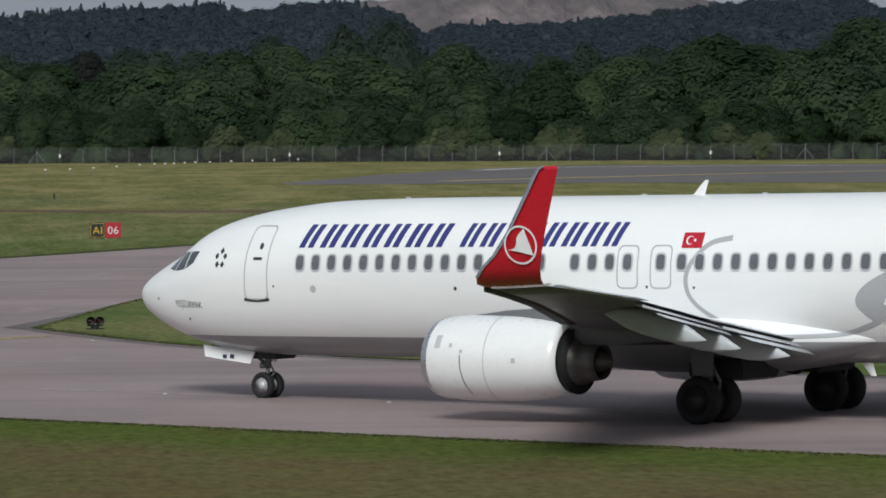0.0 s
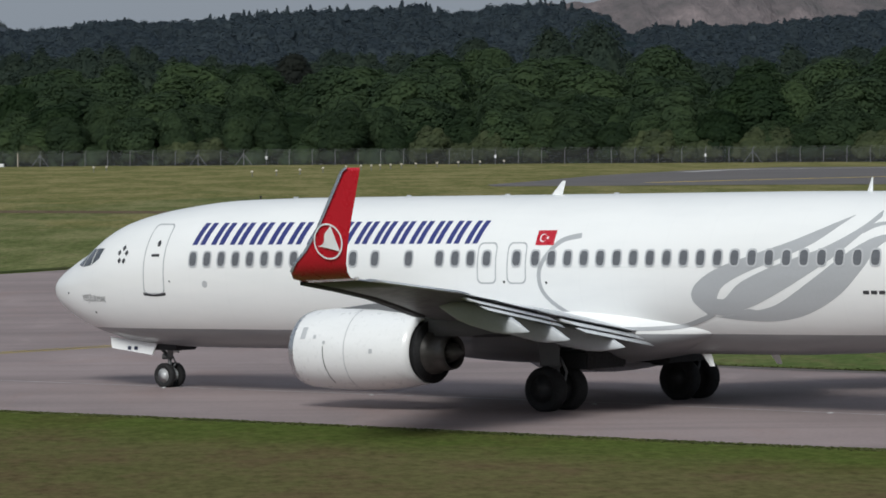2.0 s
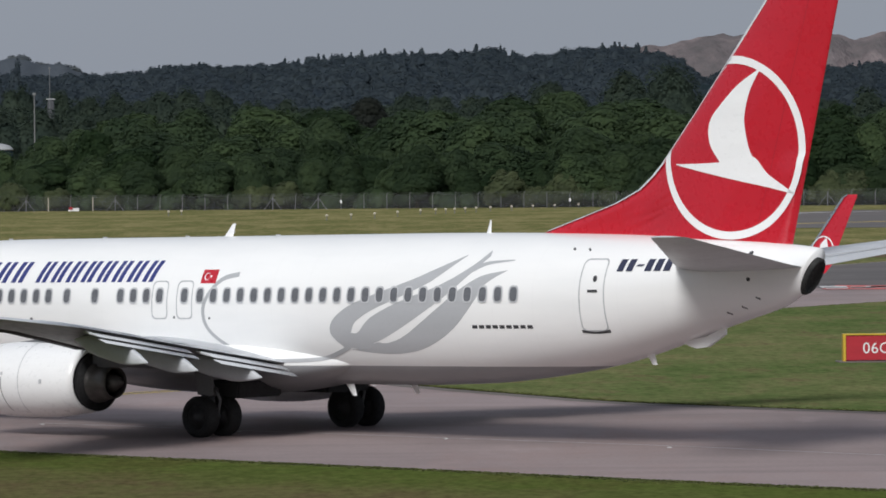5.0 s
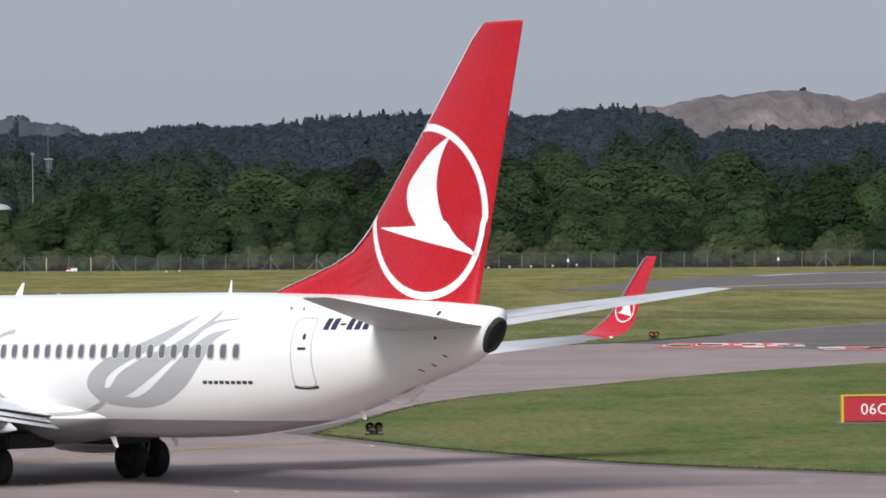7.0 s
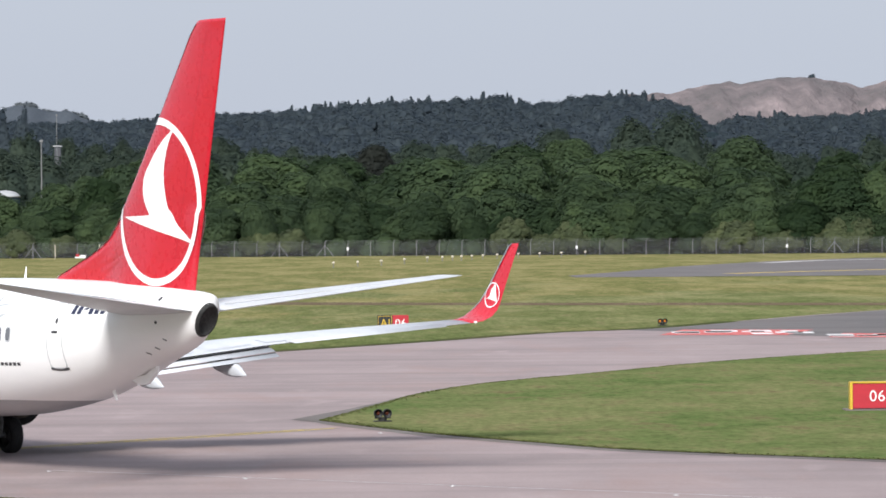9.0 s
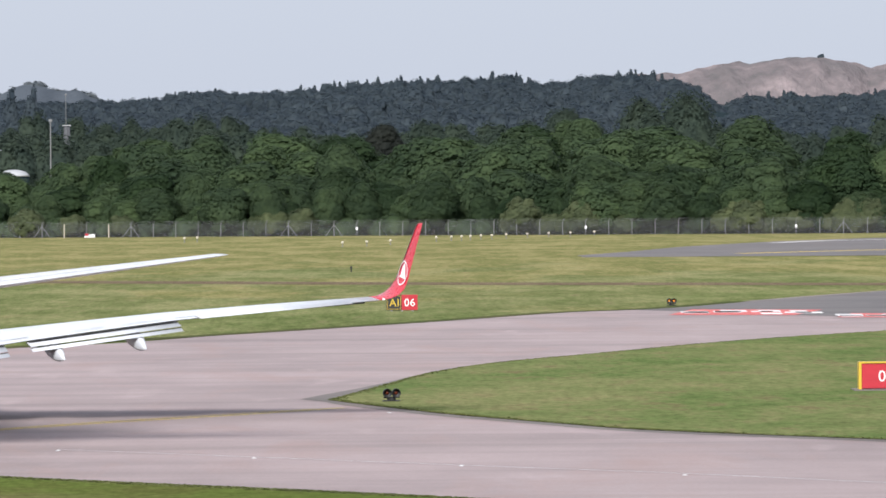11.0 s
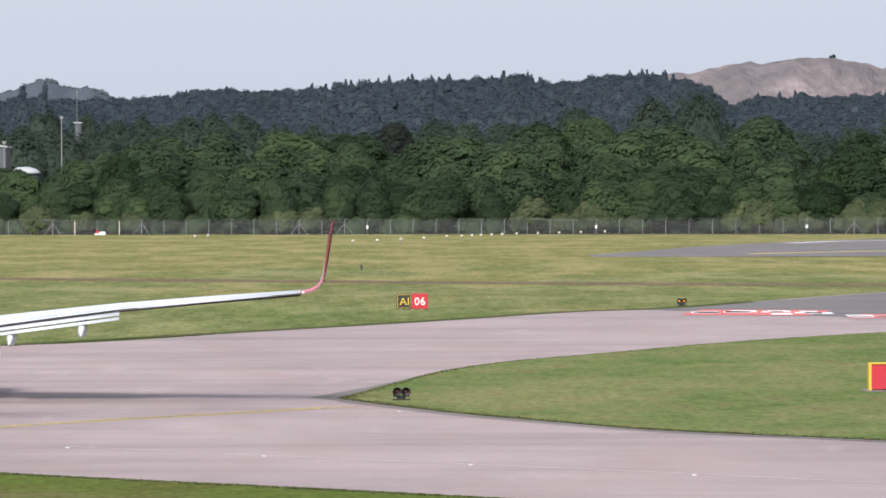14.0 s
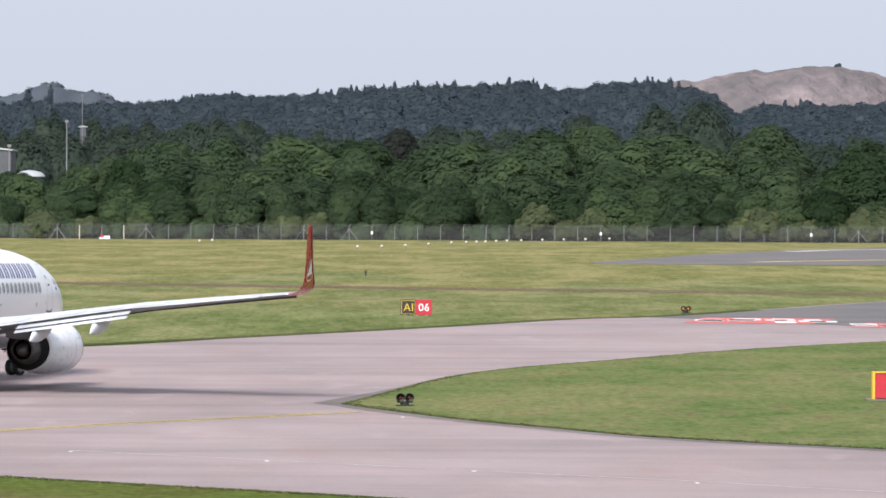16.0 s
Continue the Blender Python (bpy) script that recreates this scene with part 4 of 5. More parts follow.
for side in (1, -1):
    y = side * 2.86
    g = Solid().tube((0, y, 0.5), (0.02, y, 1.25), 0.10, 0.10, 14).tube((0.02, y, 1.1), (0.1, y + side * 0.25, 2.2), 0.15, 0.17, 14)
    g.tube((0, y - 0.55, 0.565), (0, y + 0.55, 0.565), 0.085).tube((0.05, y - side * 0.1, 1.2), (0.1, y - side * 1.3, 1.75), 0.06).tube((-0.22, y, 0.62), (-0.32, y, 1.0), 0.04).tube((-0.32, y, 1.0), (-0.12, y, 1.35), 0.04)
    leg = part("main_gear", g.mesh("main_gear", GEAR_GREY, True), airliner, "main landing gear leg")
    dr = Solid().add([(0.35, y + side * 0.34, 2.15), (-0.35, y + side * 0.34, 2.15), (-0.28, y + side * 0.22, 1.15), (0.28, y + side * 0.22, 1.15), (0.35, y + side * 0.38, 2.15), (-0.35, y + side * 0.38, 2.15), (-0.28, y + side * 0.26, 1.15), (0.28, y + side * 0.26, 1.15)],
                     [(0, 1, 2, 3), (7, 6, 5, 4), (0, 4, 5, 1), (1, 5, 6, 2), (2, 6, 7, 3), (3, 7, 4, 0)])
    part("gear_door", dr.mesh("gear_door", WING_SHADED), leg, "grey gear door")
    for off in (0.43, -0.43):
        w = part("main_wheel", TYRE_M, airliner, "black main wheel")
        part("rim", RIM_M, w, "rim darkened for the shade under the wing")
        WHEELS.append((w, (0.0, y + off, 0.565), 0.565))
NOSE_X = GEAR - 4.1
g = Solid().tube((0, 0, 0.34), (0, 0, 0.85), 0.055, 0.055, 12).tube((0, 0, 0.8), (-0.08, 0, 1.55), 0.085, 0.10, 12).tube((0, -0.28, 0.345), (0, 0.28, 0.345), 0.05)
g.tube((0.08, 0, 0.9), (0.75, 0, 1.35), 0.04).tube((-0.05, 0, 0.5), (-0.22, 0, 0.68), 0.025).tube((-0.22, 0, 0.68), (-0.08, 0, 0.9), 0.025).box(0.06, -0.16, 0.78, 0.16, 0.16, 0.94, 0.02)
nose_gear = part("nose_gear", g.mesh("nose_gear", GEAR_GREY, True), airliner, "nose landing gear leg")
nose_gear.location = (NOSE_X, 0, 0)
for y in (0.2, -0.2):
    w = part("nose_wheel", TYRE_N, nose_gear, "small nose wheel with pale rim")
    part("rim", RIM_N, w)
    WHEELS.append((w, (0.0, y, 0.345), 0.345))
for side in (1, -1):
    d = Solid().add([L(2.35, side * 0.45, 1.62), L(4.05, side * 0.45, 1.45), L(3.95, side * 0.52, 1.14), L(2.46, side * 0.52, 1.32), L(2.35, side * 0.49, 1.62), L(4.05, side * 0.49, 1.45), L(3.95, side * 0.56, 1.14), L(2.46, side * 0.56, 1.32)],
                    [(0, 1, 2, 3), (7, 6, 5, 4), (0, 4, 5, 1), (1, 5, 6, 2), (2, 6, 7, 3), (3, 7, 4, 0)])
    nd = part("nose_gear_door", d.mesh("nose_gear_door", WHITE), airliner, "white nose gear door with dark mark")
    for k in range(2):
        a = 3.05 + k * 0.24
        part("mark_bar", mesh("mark_bar", [L(a, side * 0.552, 1.38), L(a + 0.13, side * 0.552, 1.37), L(a + 0.13, side * 0.568, 1.27), L(a, side * 0.568, 1.28)], [(0, 1, 2, 3)], NAVY), nd)

# black boxes added below the belly as the shade of the open gear bays
part("nose_gear_bay", Solid().box(GEAR - 4.75, -0.42, 1.05, GEAR - 3.55, 0.42, 1.40, 0.04).mesh("nose_gear_bay", DARK), airliner, "black box painting the shade in the nose gear bay")
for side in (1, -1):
    part("main_gear_bay", Solid().box(-0.75, side * 1.75 - 0.85, 1.05, 0.75, side * 1.75 + 0.85, 1.5, 0.05).mesh("main_gear_bay", DARK), airliner, "black box painting the shade in the main gear bay")
# aerials and lamps on the spine and belly
for s, h, top in ((17.62, 0.36, 0.28), (27.12, 0.33, 0.10)):
    a = Solid().loft([[L(s - 0.30 * top / 0.28, 0.0, 5.37), L(s, 0.03, 5.37), L(s + 0.05, 0, 5.37), L(s, -0.03, 5.37)], [L(s + top * 0.2, 0.0, 5.38 + h), L(s + top * 0.5, 0.012, 5.38 + h), L(s + top * 0.6, 0, 5.38 + h), L(s + top * 0.5, -0.012, 5.38 + h)]])
    part("blade_aerial", a.mesh("blade_aerial", WHITE), airliner, "white blade aerial")
for s, z in ((8.7, 5.385), (12.6, 5.395), (15.9, 5.39), (19.4, 5.39)):
    part("spine_fitting", Solid().box(GEAR - s - 0.09, -0.03, z - 0.02 + SAG * (s - GEAR), GEAR - s + 0.09, 0.03, z + 0.03 + SAG * (s - GEAR), 0.02).mesh("spine_fitting", OUTLINE), airliner)
for s, z, y in ((22.6, 1.32, 0.6), (23.8, 1.34, -0.6), (32.6, 2.20, 0.1)):
    a = Solid().loft([[L(s - 0.15, y, z + 0.05), L(s, y + 0.03, z + 0.05), L(s + 0.15, y, z + 0.05), L(s, y - 0.03, z + 0.05)], [L(s + 0.10, y, z - 0.26), L(s + 0.18, y + 0.015, z - 0.26), L(s + 0.25, y, z - 0.26), L(s + 0.18, y - 0.015, z - 0.26)]])
    part("belly_aerial", a.mesh("belly_aerial", WHITE), airliner, "small white belly aerial")
skid = Solid().loft([[L(33.7, 0.10, 2.62), L(33.7, -0.10, 2.62), L(33.7, -0.10, 2.48), L(33.7, 0.10, 2.48)], [L(34.1, 0.10, 2.62), L(34.1, -0.10, 2.62), L(34.1, -0.08, 2.36), L(34.1, 0.08, 2.36)], [L(34.45, 0.08, 2.66), L(34.45, -0.08, 2.66), L(34.45, -0.06, 2.40), L(34.45, 0.06, 2.40)], [L(35.0, 0.06, 2.92), L(35.0, -0.06, 2.92), L(35.0, -0.04, 2.72), L(35.0, 0.04, 2.72)]])
part("tail_skid", skid.mesh("tail_skid", WHITE), airliner, "white wedge-shaped tail skid fairing")
# ship's name on the nose
fc = bpy.data.curves.new("name_text", "FONT")
fc.body, fc.size = "YEŞİLIRMAK", 0.20
tmp = bpy.data.objects.new("name_text", fc)
scene.collection.objects.link(tmp)
dg = bpy.context.evaluated_depsgraph_get()
tm = bpy.data.meshes.new_from_object(tmp.evaluated_get(dg))
wide = max(v.co.x for v in tm.vertices)
for side in (1, -1):
    me = tm.copy()
    for v in me.vertices:
        s = 2.10 + (v.co.x / wide * 1.05 if side > 0 else (1 - v.co.x / wide) * 1.05)
        z = 2.66 + v.co.y * 1.2 - 0.04 * (s - 2)
        v.co = on_skin(s, z, side, 0.008)
    me.materials.clear()
    me.materials.append(INK)
    me.name = "name_lettering"
    part("name_lettering", me, fuselage, "small dark name lettering")
bpy.data.objects.remove(tmp)

# ---- signs and lights ----
SIGN_BLACK = worn("sign_black", (0.02, 0.022, 0.02), 0.5, 0, 0.2, 3)
SIGN_RED = worn("sign_red", (0.43, 0.022, 0.036), 0.45, 0, 0.12, 3)
SIGN_YELLOW = worn("sign_yellow", (0.60, 0.40, 0.04), 0.45, 0, 0.12, 3)
SIGN_GREY = worn("sign_leg", (0.35, 0.35, 0.36), 0.5, 0.3, 0.2, 3)
LENS, _nt, _b = mat("amber_lens", 0.2, 0, (0.10, 0.022, 0.01))
LIT, _nt, _b = mat("lit_amber_lens", 0.2, 0, (0.5, 0.16, 0.03))
_b.inputs["Emission Color"].default_value = (1.0, 0.35, 0.03, 1)
_b.inputs["Emission Strength"].default_value = 0.45


def letters(text, size, x, z, y, material, parent):
    """Upright characters, each a raised piece of its own, centred on x."""
    at, row = 0.0, []
    for ch in text:
        if ch == " ":
            at += 0.28 * size
            continue
        fc = bpy.data.curves.new("character", "FONT")
        fc.body, fc.size, fc.extrude = ch, size, 0.004
        tmp = bpy.data.objects.new("character", fc)
        scene.collection.objects.link(tmp)
        me = bpy.data.meshes.new_from_object(tmp.evaluated_get(bpy.context.evaluated_depsgraph_get()))
        bpy.data.objects.remove(tmp)
        x0, x1 = min(v.co.x for v in me.vertices), max(v.co.x for v in me.vertices)
        row.append((me, at - x0))
        at += x1 - x0 + 0.11 * size
    for me, dx in row:
        for v in me.vertices:
            v.co = (x + dx - (at - 0.11 * size) / 2 + v.co.x, y - v.co.z, z + v.co.y)
        me.materials.clear()
        me.materials.append(material)
        part("character", me, parent)


def taxi_sign(x, y, turn, panels, high, thick, legs, label, end=None, lift=0.05):
    """panels: width, colour, text, text colour, with a border where asked."""
    sign = tagged(new("taxiway_sign"), label, "sign")
    sign.matrix_basis = pose(x, y, 0, 0, 0, turn)
    total = sum(p[0] for p in panels)
    a = -total / 2
    for w, colour, text, tc, border in panels:
        p = part("sign_panel", Solid().box(a, -thick / 2, lift, a + w, thick / 2, lift + high, 0.02).mesh("sign_panel", colour), sign)
        if border:
            b = Solid()
            t = 0.026
            for q in ((a + 0.05, lift + 0.05, a + w - 0.05, lift + 0.05 + t), (a + 0.05, lift + high - 0.05 - t, a + w - 0.05, lift + high - 0.05), (a + 0.05, lift + 0.05, a + 0.05 + t, lift + high - 0.05), (a + w - 0.05 - t, lift + 0.05, a + w - 0.05, lift + high - 0.05)):
                b.box(q[0], -thick / 2 - 0.006, q[1], q[2], -thick / 2 + 0.002, q[3])
            part("border", b.mesh("border", border), p)
        letters(text, high * (0.62 if end else 0.70), a + w / 2 - (0.12 if end else 0), lift + high * (0.29 if end else 0.26), -thick / 2 - 0.008, tc, p)
        a += w
    if end:
        part("end_cap", Solid().box(-total / 2 - 0.10, -thick / 2 - 0.05, lift - 0.05, -total / 2 - 0.002, thick / 2 + 0.25, lift + high + 0.06, 0.015).mesh("end_cap", end), sign, "yellow end casing")
        part("top_cap", Solid().box(-total / 2 - 0.002, -thick / 2 - 0.03, lift + high + 0.002, total / 2, thick / 2 + 0.25, lift + high + 0.06, 0.015).mesh("top_cap", end), sign, "yellow top casing")
    for k in range(legs):
        u = -total / 2 + total * (k + 0.5) / legs
        part("leg", Solid().tube((u, 0, 0), (u, 0, lift + 0.05), 0.04).box(u - 0.09, -0.09, 0.0, u + 0.09, 0.09, 0.02).mesh("leg", SIGN_GREY), sign)
    return sign


taxi_sign(1.75, 287.6, 0.5, [(0.95, SIGN_BLACK, "A1", SIGN_YELLOW, SIGN_YELLOW), (0.97, SIGN_RED, "06", WHITE_PAINT, None)], 0.94, 0.16, 3, "black and red taxiway sign reading A1 06 on grass")
taxi_sign(19.25, 168.4, 0, [(3.5, SIGN_RED, "06CAT I", WHITE_PAINT, None)], 0.90, 0.22, 4, "red holding-point sign with yellow casing on grass", SIGN_YELLOW, 0.10)
tagged(new("sign_slab", Solid().box(17.2, 167.7, 0.0, 21.4, 169.3, 0.075, 0.02).mesh("sign_slab", SHOULDER)), "low concrete slab under the holding-point sign", "slab")


def guard_light(x, y, turn, lens):
    g = tagged(new("guard_light"), "pair of dark hooded amber guard lights on a low post", "airfield light")
    g.matrix_basis = pose(x, y, 0.04, 0, 0, turn)
    part("base", Solid().box(-0.30, -0.12, 0, 0.30, 0.12, 0.05, 0.01).tube((0, 0, 0.03), (0, 0, 0.16), 0.15).box(-0.28, -0.05, 0.12, 0.28, 0.05, 0.17).mesh("base", BLACK), g)
    for sx in (-1, 1):
        cx, cz, r = sx * 0.155, 0.30, 0.155
        rings = [[(cx + q * math.cos(a), h, cz + q * math.sin(a)) for a in [2 * math.pi * i / 20 for i in range(20)]] for q, h in ((0.04, 0.16), (r * 0.8, 0.13), (r, 0.0), (r, -0.16), (r * 0.90, -0.16), (r * 0.86, -0.02), (0.02, -0.01))]
        h = part("hood", Solid().loft(rings).mesh("hood", BLACK, True), g, "round black hood")
        rings = [[(cx + q * math.cos(a), hh, cz + q * math.sin(a)) for a in [2 * math.pi * i / 14 for i in range(14)]] for q, hh in ((0.07, -0.015), (0.05, -0.05), (0.01, -0.06))]
        part("lens", Solid().loft(rings).mesh("lens", lens, True), h, "amber lens")
    return g


guard_light(0.60, 162.6, 8, LENS)
guard_light(18.65, 293.7, 10, LIT)

# runway approach lights: white heads on thin stakes
HEAD = worn("weathered_lamp_head", (0.62, 0.56, 0.45), 0.5, 0, 0.2, 4)


def stake_light():
    ob = tagged(new("approach_light"), "white approach light on a short stake in grass", "airfield light", "approach lights")
    part("stake", Solid().tube((0, 0, 0), (0, 0, 0.53), 0.055).mesh("stake", METAL_POST), ob)
    rings = [[(q * math.cos(a), q * math.sin(a), h) for a in [2 * math.pi * i / 12 for i in range(12)]] for q, h in ((0.09, 0.50), (0.17, 0.55), (0.20, 0.66), (0.16, 0.77), (0.04, 0.82))]
    part("lamp_head", Solid().loft(rings).mesh("lamp_head", HEAD, True), ob)
    return ob


first = None
for x, y in [(-4.0, 621), (-0.8, 629), (2.4, 641), (5.7, 659), (9.2, 680), (11.5, 688), (13.1, 693), (14.5, 697), (16.2, 703), (18.0, 710), (20.4, 718), (23.9, 726), (27.5, 734), (31.2, 741), (35.5, 752), (-28, 699), (-26.4, 707)]:
    if first is None:
        first = stake_light()
        first.matrix_basis = pose(x, y, 0)
    else:
        copy_thing(first, pose(x, y, 0))
for x, y in ((-2.0, 430),):
    m = tagged(new("marker_stake"), "small dark marker stake in the grass", "marker")
    m.matrix_basis = pose(x, y, 0)
    part("stake", Solid().tube((0, 0, 0), (0, 0, 0.35), 0.06).box(-0.1, -0.1, 0.3, 0.1, 0.1, 0.5, 0.02).mesh("stake", BLACK), m)

for x, y in ((-9.0, 133.6), (-3.3, 128.9), (2.3, 124.4), (7.9, 119.5), (13.4, 114.9), (0.5, 154.8)):
    inset = tagged(new("inset_light"), "small pale light set flush in the taxiway", "airfield light", "inset taxiway lights")
    inset.matrix_basis = pose(x, y, 0.02)
    part("body", Solid().tube((0, 0, 0), (0, 0, 0.015), 0.07, 0.055, 14).mesh("body", RIM, True), inset)
    part("lens", Solid().box(-0.03, -0.03, 0.015, 0.03, 0.03, 0.022, 0.005).mesh("lens", PALE), inset)

# ---- perimeter fence ----
FENCE = [(-127, 813), (-65, 795), (10, 777), (83, 755), (137, 732), (225, 690)]
NET, nt_, b_ = mat("chain_link", 0.7, 0.0, (0.11, 0.115, 0.12))
b_.inputs["Alpha"].default_value = 0.22
fence = tagged(new("perimeter_fence"), "chain-link perimeter fence on pale posts with cranked tops", "fence")


def fence_at(d):
    for a, b in zip(FENCE, FENCE[1:]):
        v = Vector(b) - Vector(a)
        if d <= v.length:
            return Vector(a) + v * d / v.length
        d -= v.length
    return None


POST = Solid().tube((0, 0, 0), (0, 0, 2.3), 0.06, 0.06, 6).tube((0, 0, 2.25), (0.30, -0.15, 2.68), 0.055, 0.045, 6).mesh("post", METAL_POST)
BRACED = Solid().tube((0, 0, 0), (0, 0, 2.3), 0.08, 0.08, 6).tube((0, 0, 2.25), (0.30, -0.15, 2.68), 0.06, 0.05, 6).tube((0, 0, 1.9), (1.5, 0, 0), 0.055, 0.055, 6).tube((0, 0, 1.9), (-1.5, 0, 0), 0.055, 0.055, 6).mesh("post", METAL_POST)
TALL = Solid().tube((0, 0, 0), (0, 0, 2.3), 0.08, 0.08, 6).mesh("post", HEAD)
BRACED_AT = (-54.2, -41.2, -13.1, -5.7, 74.7, 114.3)
TALL_AT = (-50.5, -44.6)
d, pts = 0.0, []
while True:
    p = fence_at(d)
    if p is None:
        break
    pts.append(p)
    kind = BRACED if min(abs(p.x - q) for q in BRACED_AT) < 1.9 else TALL if min(abs(p.x - q) for q in TALL_AT) < 1.9 else POST
    o = part("post", kind, fence)
    o.location, o.rotation_euler = (p.x, p.y, 0), (0, 0, radians(-17))
    d += 3.9
vs = [(p.x, p.y + 0.1, z) for p in pts for z in (0.02, 2.25)]
part("netting", mesh("netting", vs, [(2 * i, 2 * i + 2, 2 * i + 3, 2 * i + 1) for i in range(len(pts) - 1)], NET), fence, "grey chain-link netting")
wires = Solid()
for z, off in ((2.28, 0.0), (2.45, -0.17), (2.62, -0.33)):
    for a, b in zip(pts[::4], pts[4::4]):
        wires.tube((a.x, a.y + off, z), (b.x, b.y + off, z), 0.010, 0.010, 4)
tagged(part("barbed_wire", wires.mesh("barbed_wire", METAL_POST), fence, "strands of barbed wire"), kind="stuff")
for x in (-1.9, 33.2, 69.0, 103.0):
    p = min(pts, key=lambda q: abs(q.x - x))
    part("notice", Solid().box(p.x - 0.16, p.y - 0.16, 1.0, p.x + 0.16, p.y - 0.12, 1.5).mesh("notice", WHITE_PAINT), fence, "small white notice plate")

# ---- trees ----
rng = np.random.default_rng(7)


NORMALS = []
ROWS, COLS = 5, 8


def leafy(me):
    """Give a crown the soft shading of its lobes."""
    me.polygons.foreach_set("use_smooth", [True] * len(me.polygons))
    me.normals_split_custom_set_from_vertices(np.concatenate(NORMALS))
    NORMALS.clear()
    return me


def leaf_cloud(lobes, per, size, seed, up=0.35, whole=0.55, lift=0.55, core=0.95):
    """Leaf sprays over the ragged shells of several lobes, none where another lobe covers them."""
    r = np.random.default_rng(seed)
    vs, fs, bulk = [], [], []
    mid = np.array(lobes[0][:3])
    half = np.array([max(abs(q[0] - mid[0]) + q[3] for q in lobes), max(abs(q[1] - mid[1]) + q[3] for q in lobes), max(abs(q[2] - mid[2]) + q[4] for q in lobes)])
    for at, (cx, cy, cz, rx, rz) in enumerate(lobes):
        n = int(per * (rx * rx + rx * rz))
        d = r.normal(size=(n, 3))
        d /= np.linalg.norm(d, axis=1)[:, None]
        d[:, 2] = np.where(d[:, 2] < -0.55, -d[:, 2], d[:, 2])
        ph = r.uniform(0, 6.28, 6)
        wave = np.sin(4 * d[:, 0] + ph[0]) * np.sin(4 * d[:, 1] + ph[1]) + np.sin(5 * d[:, 2] + ph[2]) * np.sin(5 * d[:, 0] + ph[3])
        wave2 = np.sin(11 * d[:, 0] + ph[4]) * np.sin(11 * d[:, 1] + ph[5]) * np.sin(11 * d[:, 2] + ph[0])
        rad = r.uniform(0.96, 1.08, n) * (1 + 0.05 * wave + 0.06 * wave2)
        c = np.stack([cx + d[:, 0] * rx * rad, cy + d[:, 1] * rx * rad, cz + d[:, 2] * rz * rad], 1)
        keep = np.ones(n, bool)
        for k, (ox, oy, oz, orx, orz) in enumerate(lobes):
            if k != at and abs(ox - cx) < rx + orx:
                keep &= ((c[:, 0] - ox) / orx) ** 2 + ((c[:, 1] - oy) / orx) ** 2 + ((c[:, 2] - oz) / orz) ** 2 > 0.66
        c, d = c[keep], d[keep]
        n = len(c)
        nrm = d + r.normal(scale=0.28, size=(n, 3)) + np.array([0, 0, up])
        nrm /= np.linalg.norm(nrm, axis=1)[:, None]
        t = np.cross(nrm, r.normal(size=(n, 3)))
        t /= np.linalg.norm(t, axis=1)[:, None]
        b = np.cross(nrm, t)
        s = (size * r.uniform(0.5, 1.45, n))[:, None]
        k = len(vs)
        clump = np.stack([c - t * s * 0.55 - b * s * 0.35, c + t * s * 0.55 - b * s * 0.35, c + b * s * 0.65], 1).reshape(-1, 3)
        vs += clump.tolist()
        bulk.append((cx, cy, cz, rx * core, rz * core))
        soft = d * (1 - whole) + (c - mid) / half * whole * 1.3 + np.array([0, 0, lift]) + (nrm - d) * 0.12
        NORMALS.append(np.repeat(soft / np.linalg.norm(soft, axis=1)[:, None], 3, 0))
        fs += [(k + 3 * i, k + 3 * i + 1, k + 3 * i + 2) for i in range(n)]
    for cx, cy, cz, rx, rz in bulk:
        k = len(vs)
        nr = []
        for j in range(ROWS + 1):
            for i in range(COLS):
                e, a = math.pi * (j / ROWS - 0.5), 2 * math.pi * i / COLS
                n = (math.cos(e) * math.cos(a), math.cos(e) * math.sin(a), math.sin(e))
                w = 1 + 0.05 * r.uniform(-1, 1)
                vs.append([cx + n[0] * rx * w, cy + n[1] * rx * w, cz + n[2] * rz * w])
                o = (np.array(vs[-1]) - mid) / half * whole * 1.3
                nr.append((n[0] * (1 - whole) + o[0], n[1] * (1 - whole) + o[1], n[2] * (1 - whole) + o[2] + lift * 0.8))
        fs += [(k + j * COLS + i, k + j * COLS + (i + 1) % COLS, k + (j + 1) * COLS + (i + 1) % COLS, k + (j + 1) * COLS + i) for j in range(ROWS) for i in range(COLS)]
        nr = np.array(nr)
        NORMALS.append(nr / np.linalg.norm(nr, axis=1)[:, None])
    return vs, fs


def crown_lobes(h, w, seed, low=0.12, count=15, pointed=0.0):
    """A full middle with uneven bosses over its upper shell and a ragged skirt."""
    r = np.random.default_rng(seed)
    out = [(0, 0, h * 0.48, w * 0.42, h * 0.40)]
    for k in range(count):
        a = 2.4 * k + r.uniform(-0.5, 0.5)
        up = r.uniform(-1.0, 1.0)
        ring = math.sqrt(max(0.0, 1 - up * up)) if up > 0 else 1.0 - 0.2 * up * up * (1 - pointed * max(0, up) * 0.6)
        q = w * r.uniform(0.10, 0.21)
        out.append((w * 0.35 * ring * math.cos(a), w * 0.33 * ring * math.sin(a), h * (0.50 + 0.37 * up) + r.uniform(-0.3, 0.3), q, q * r.uniform(0.7, 0.95)))
    return out


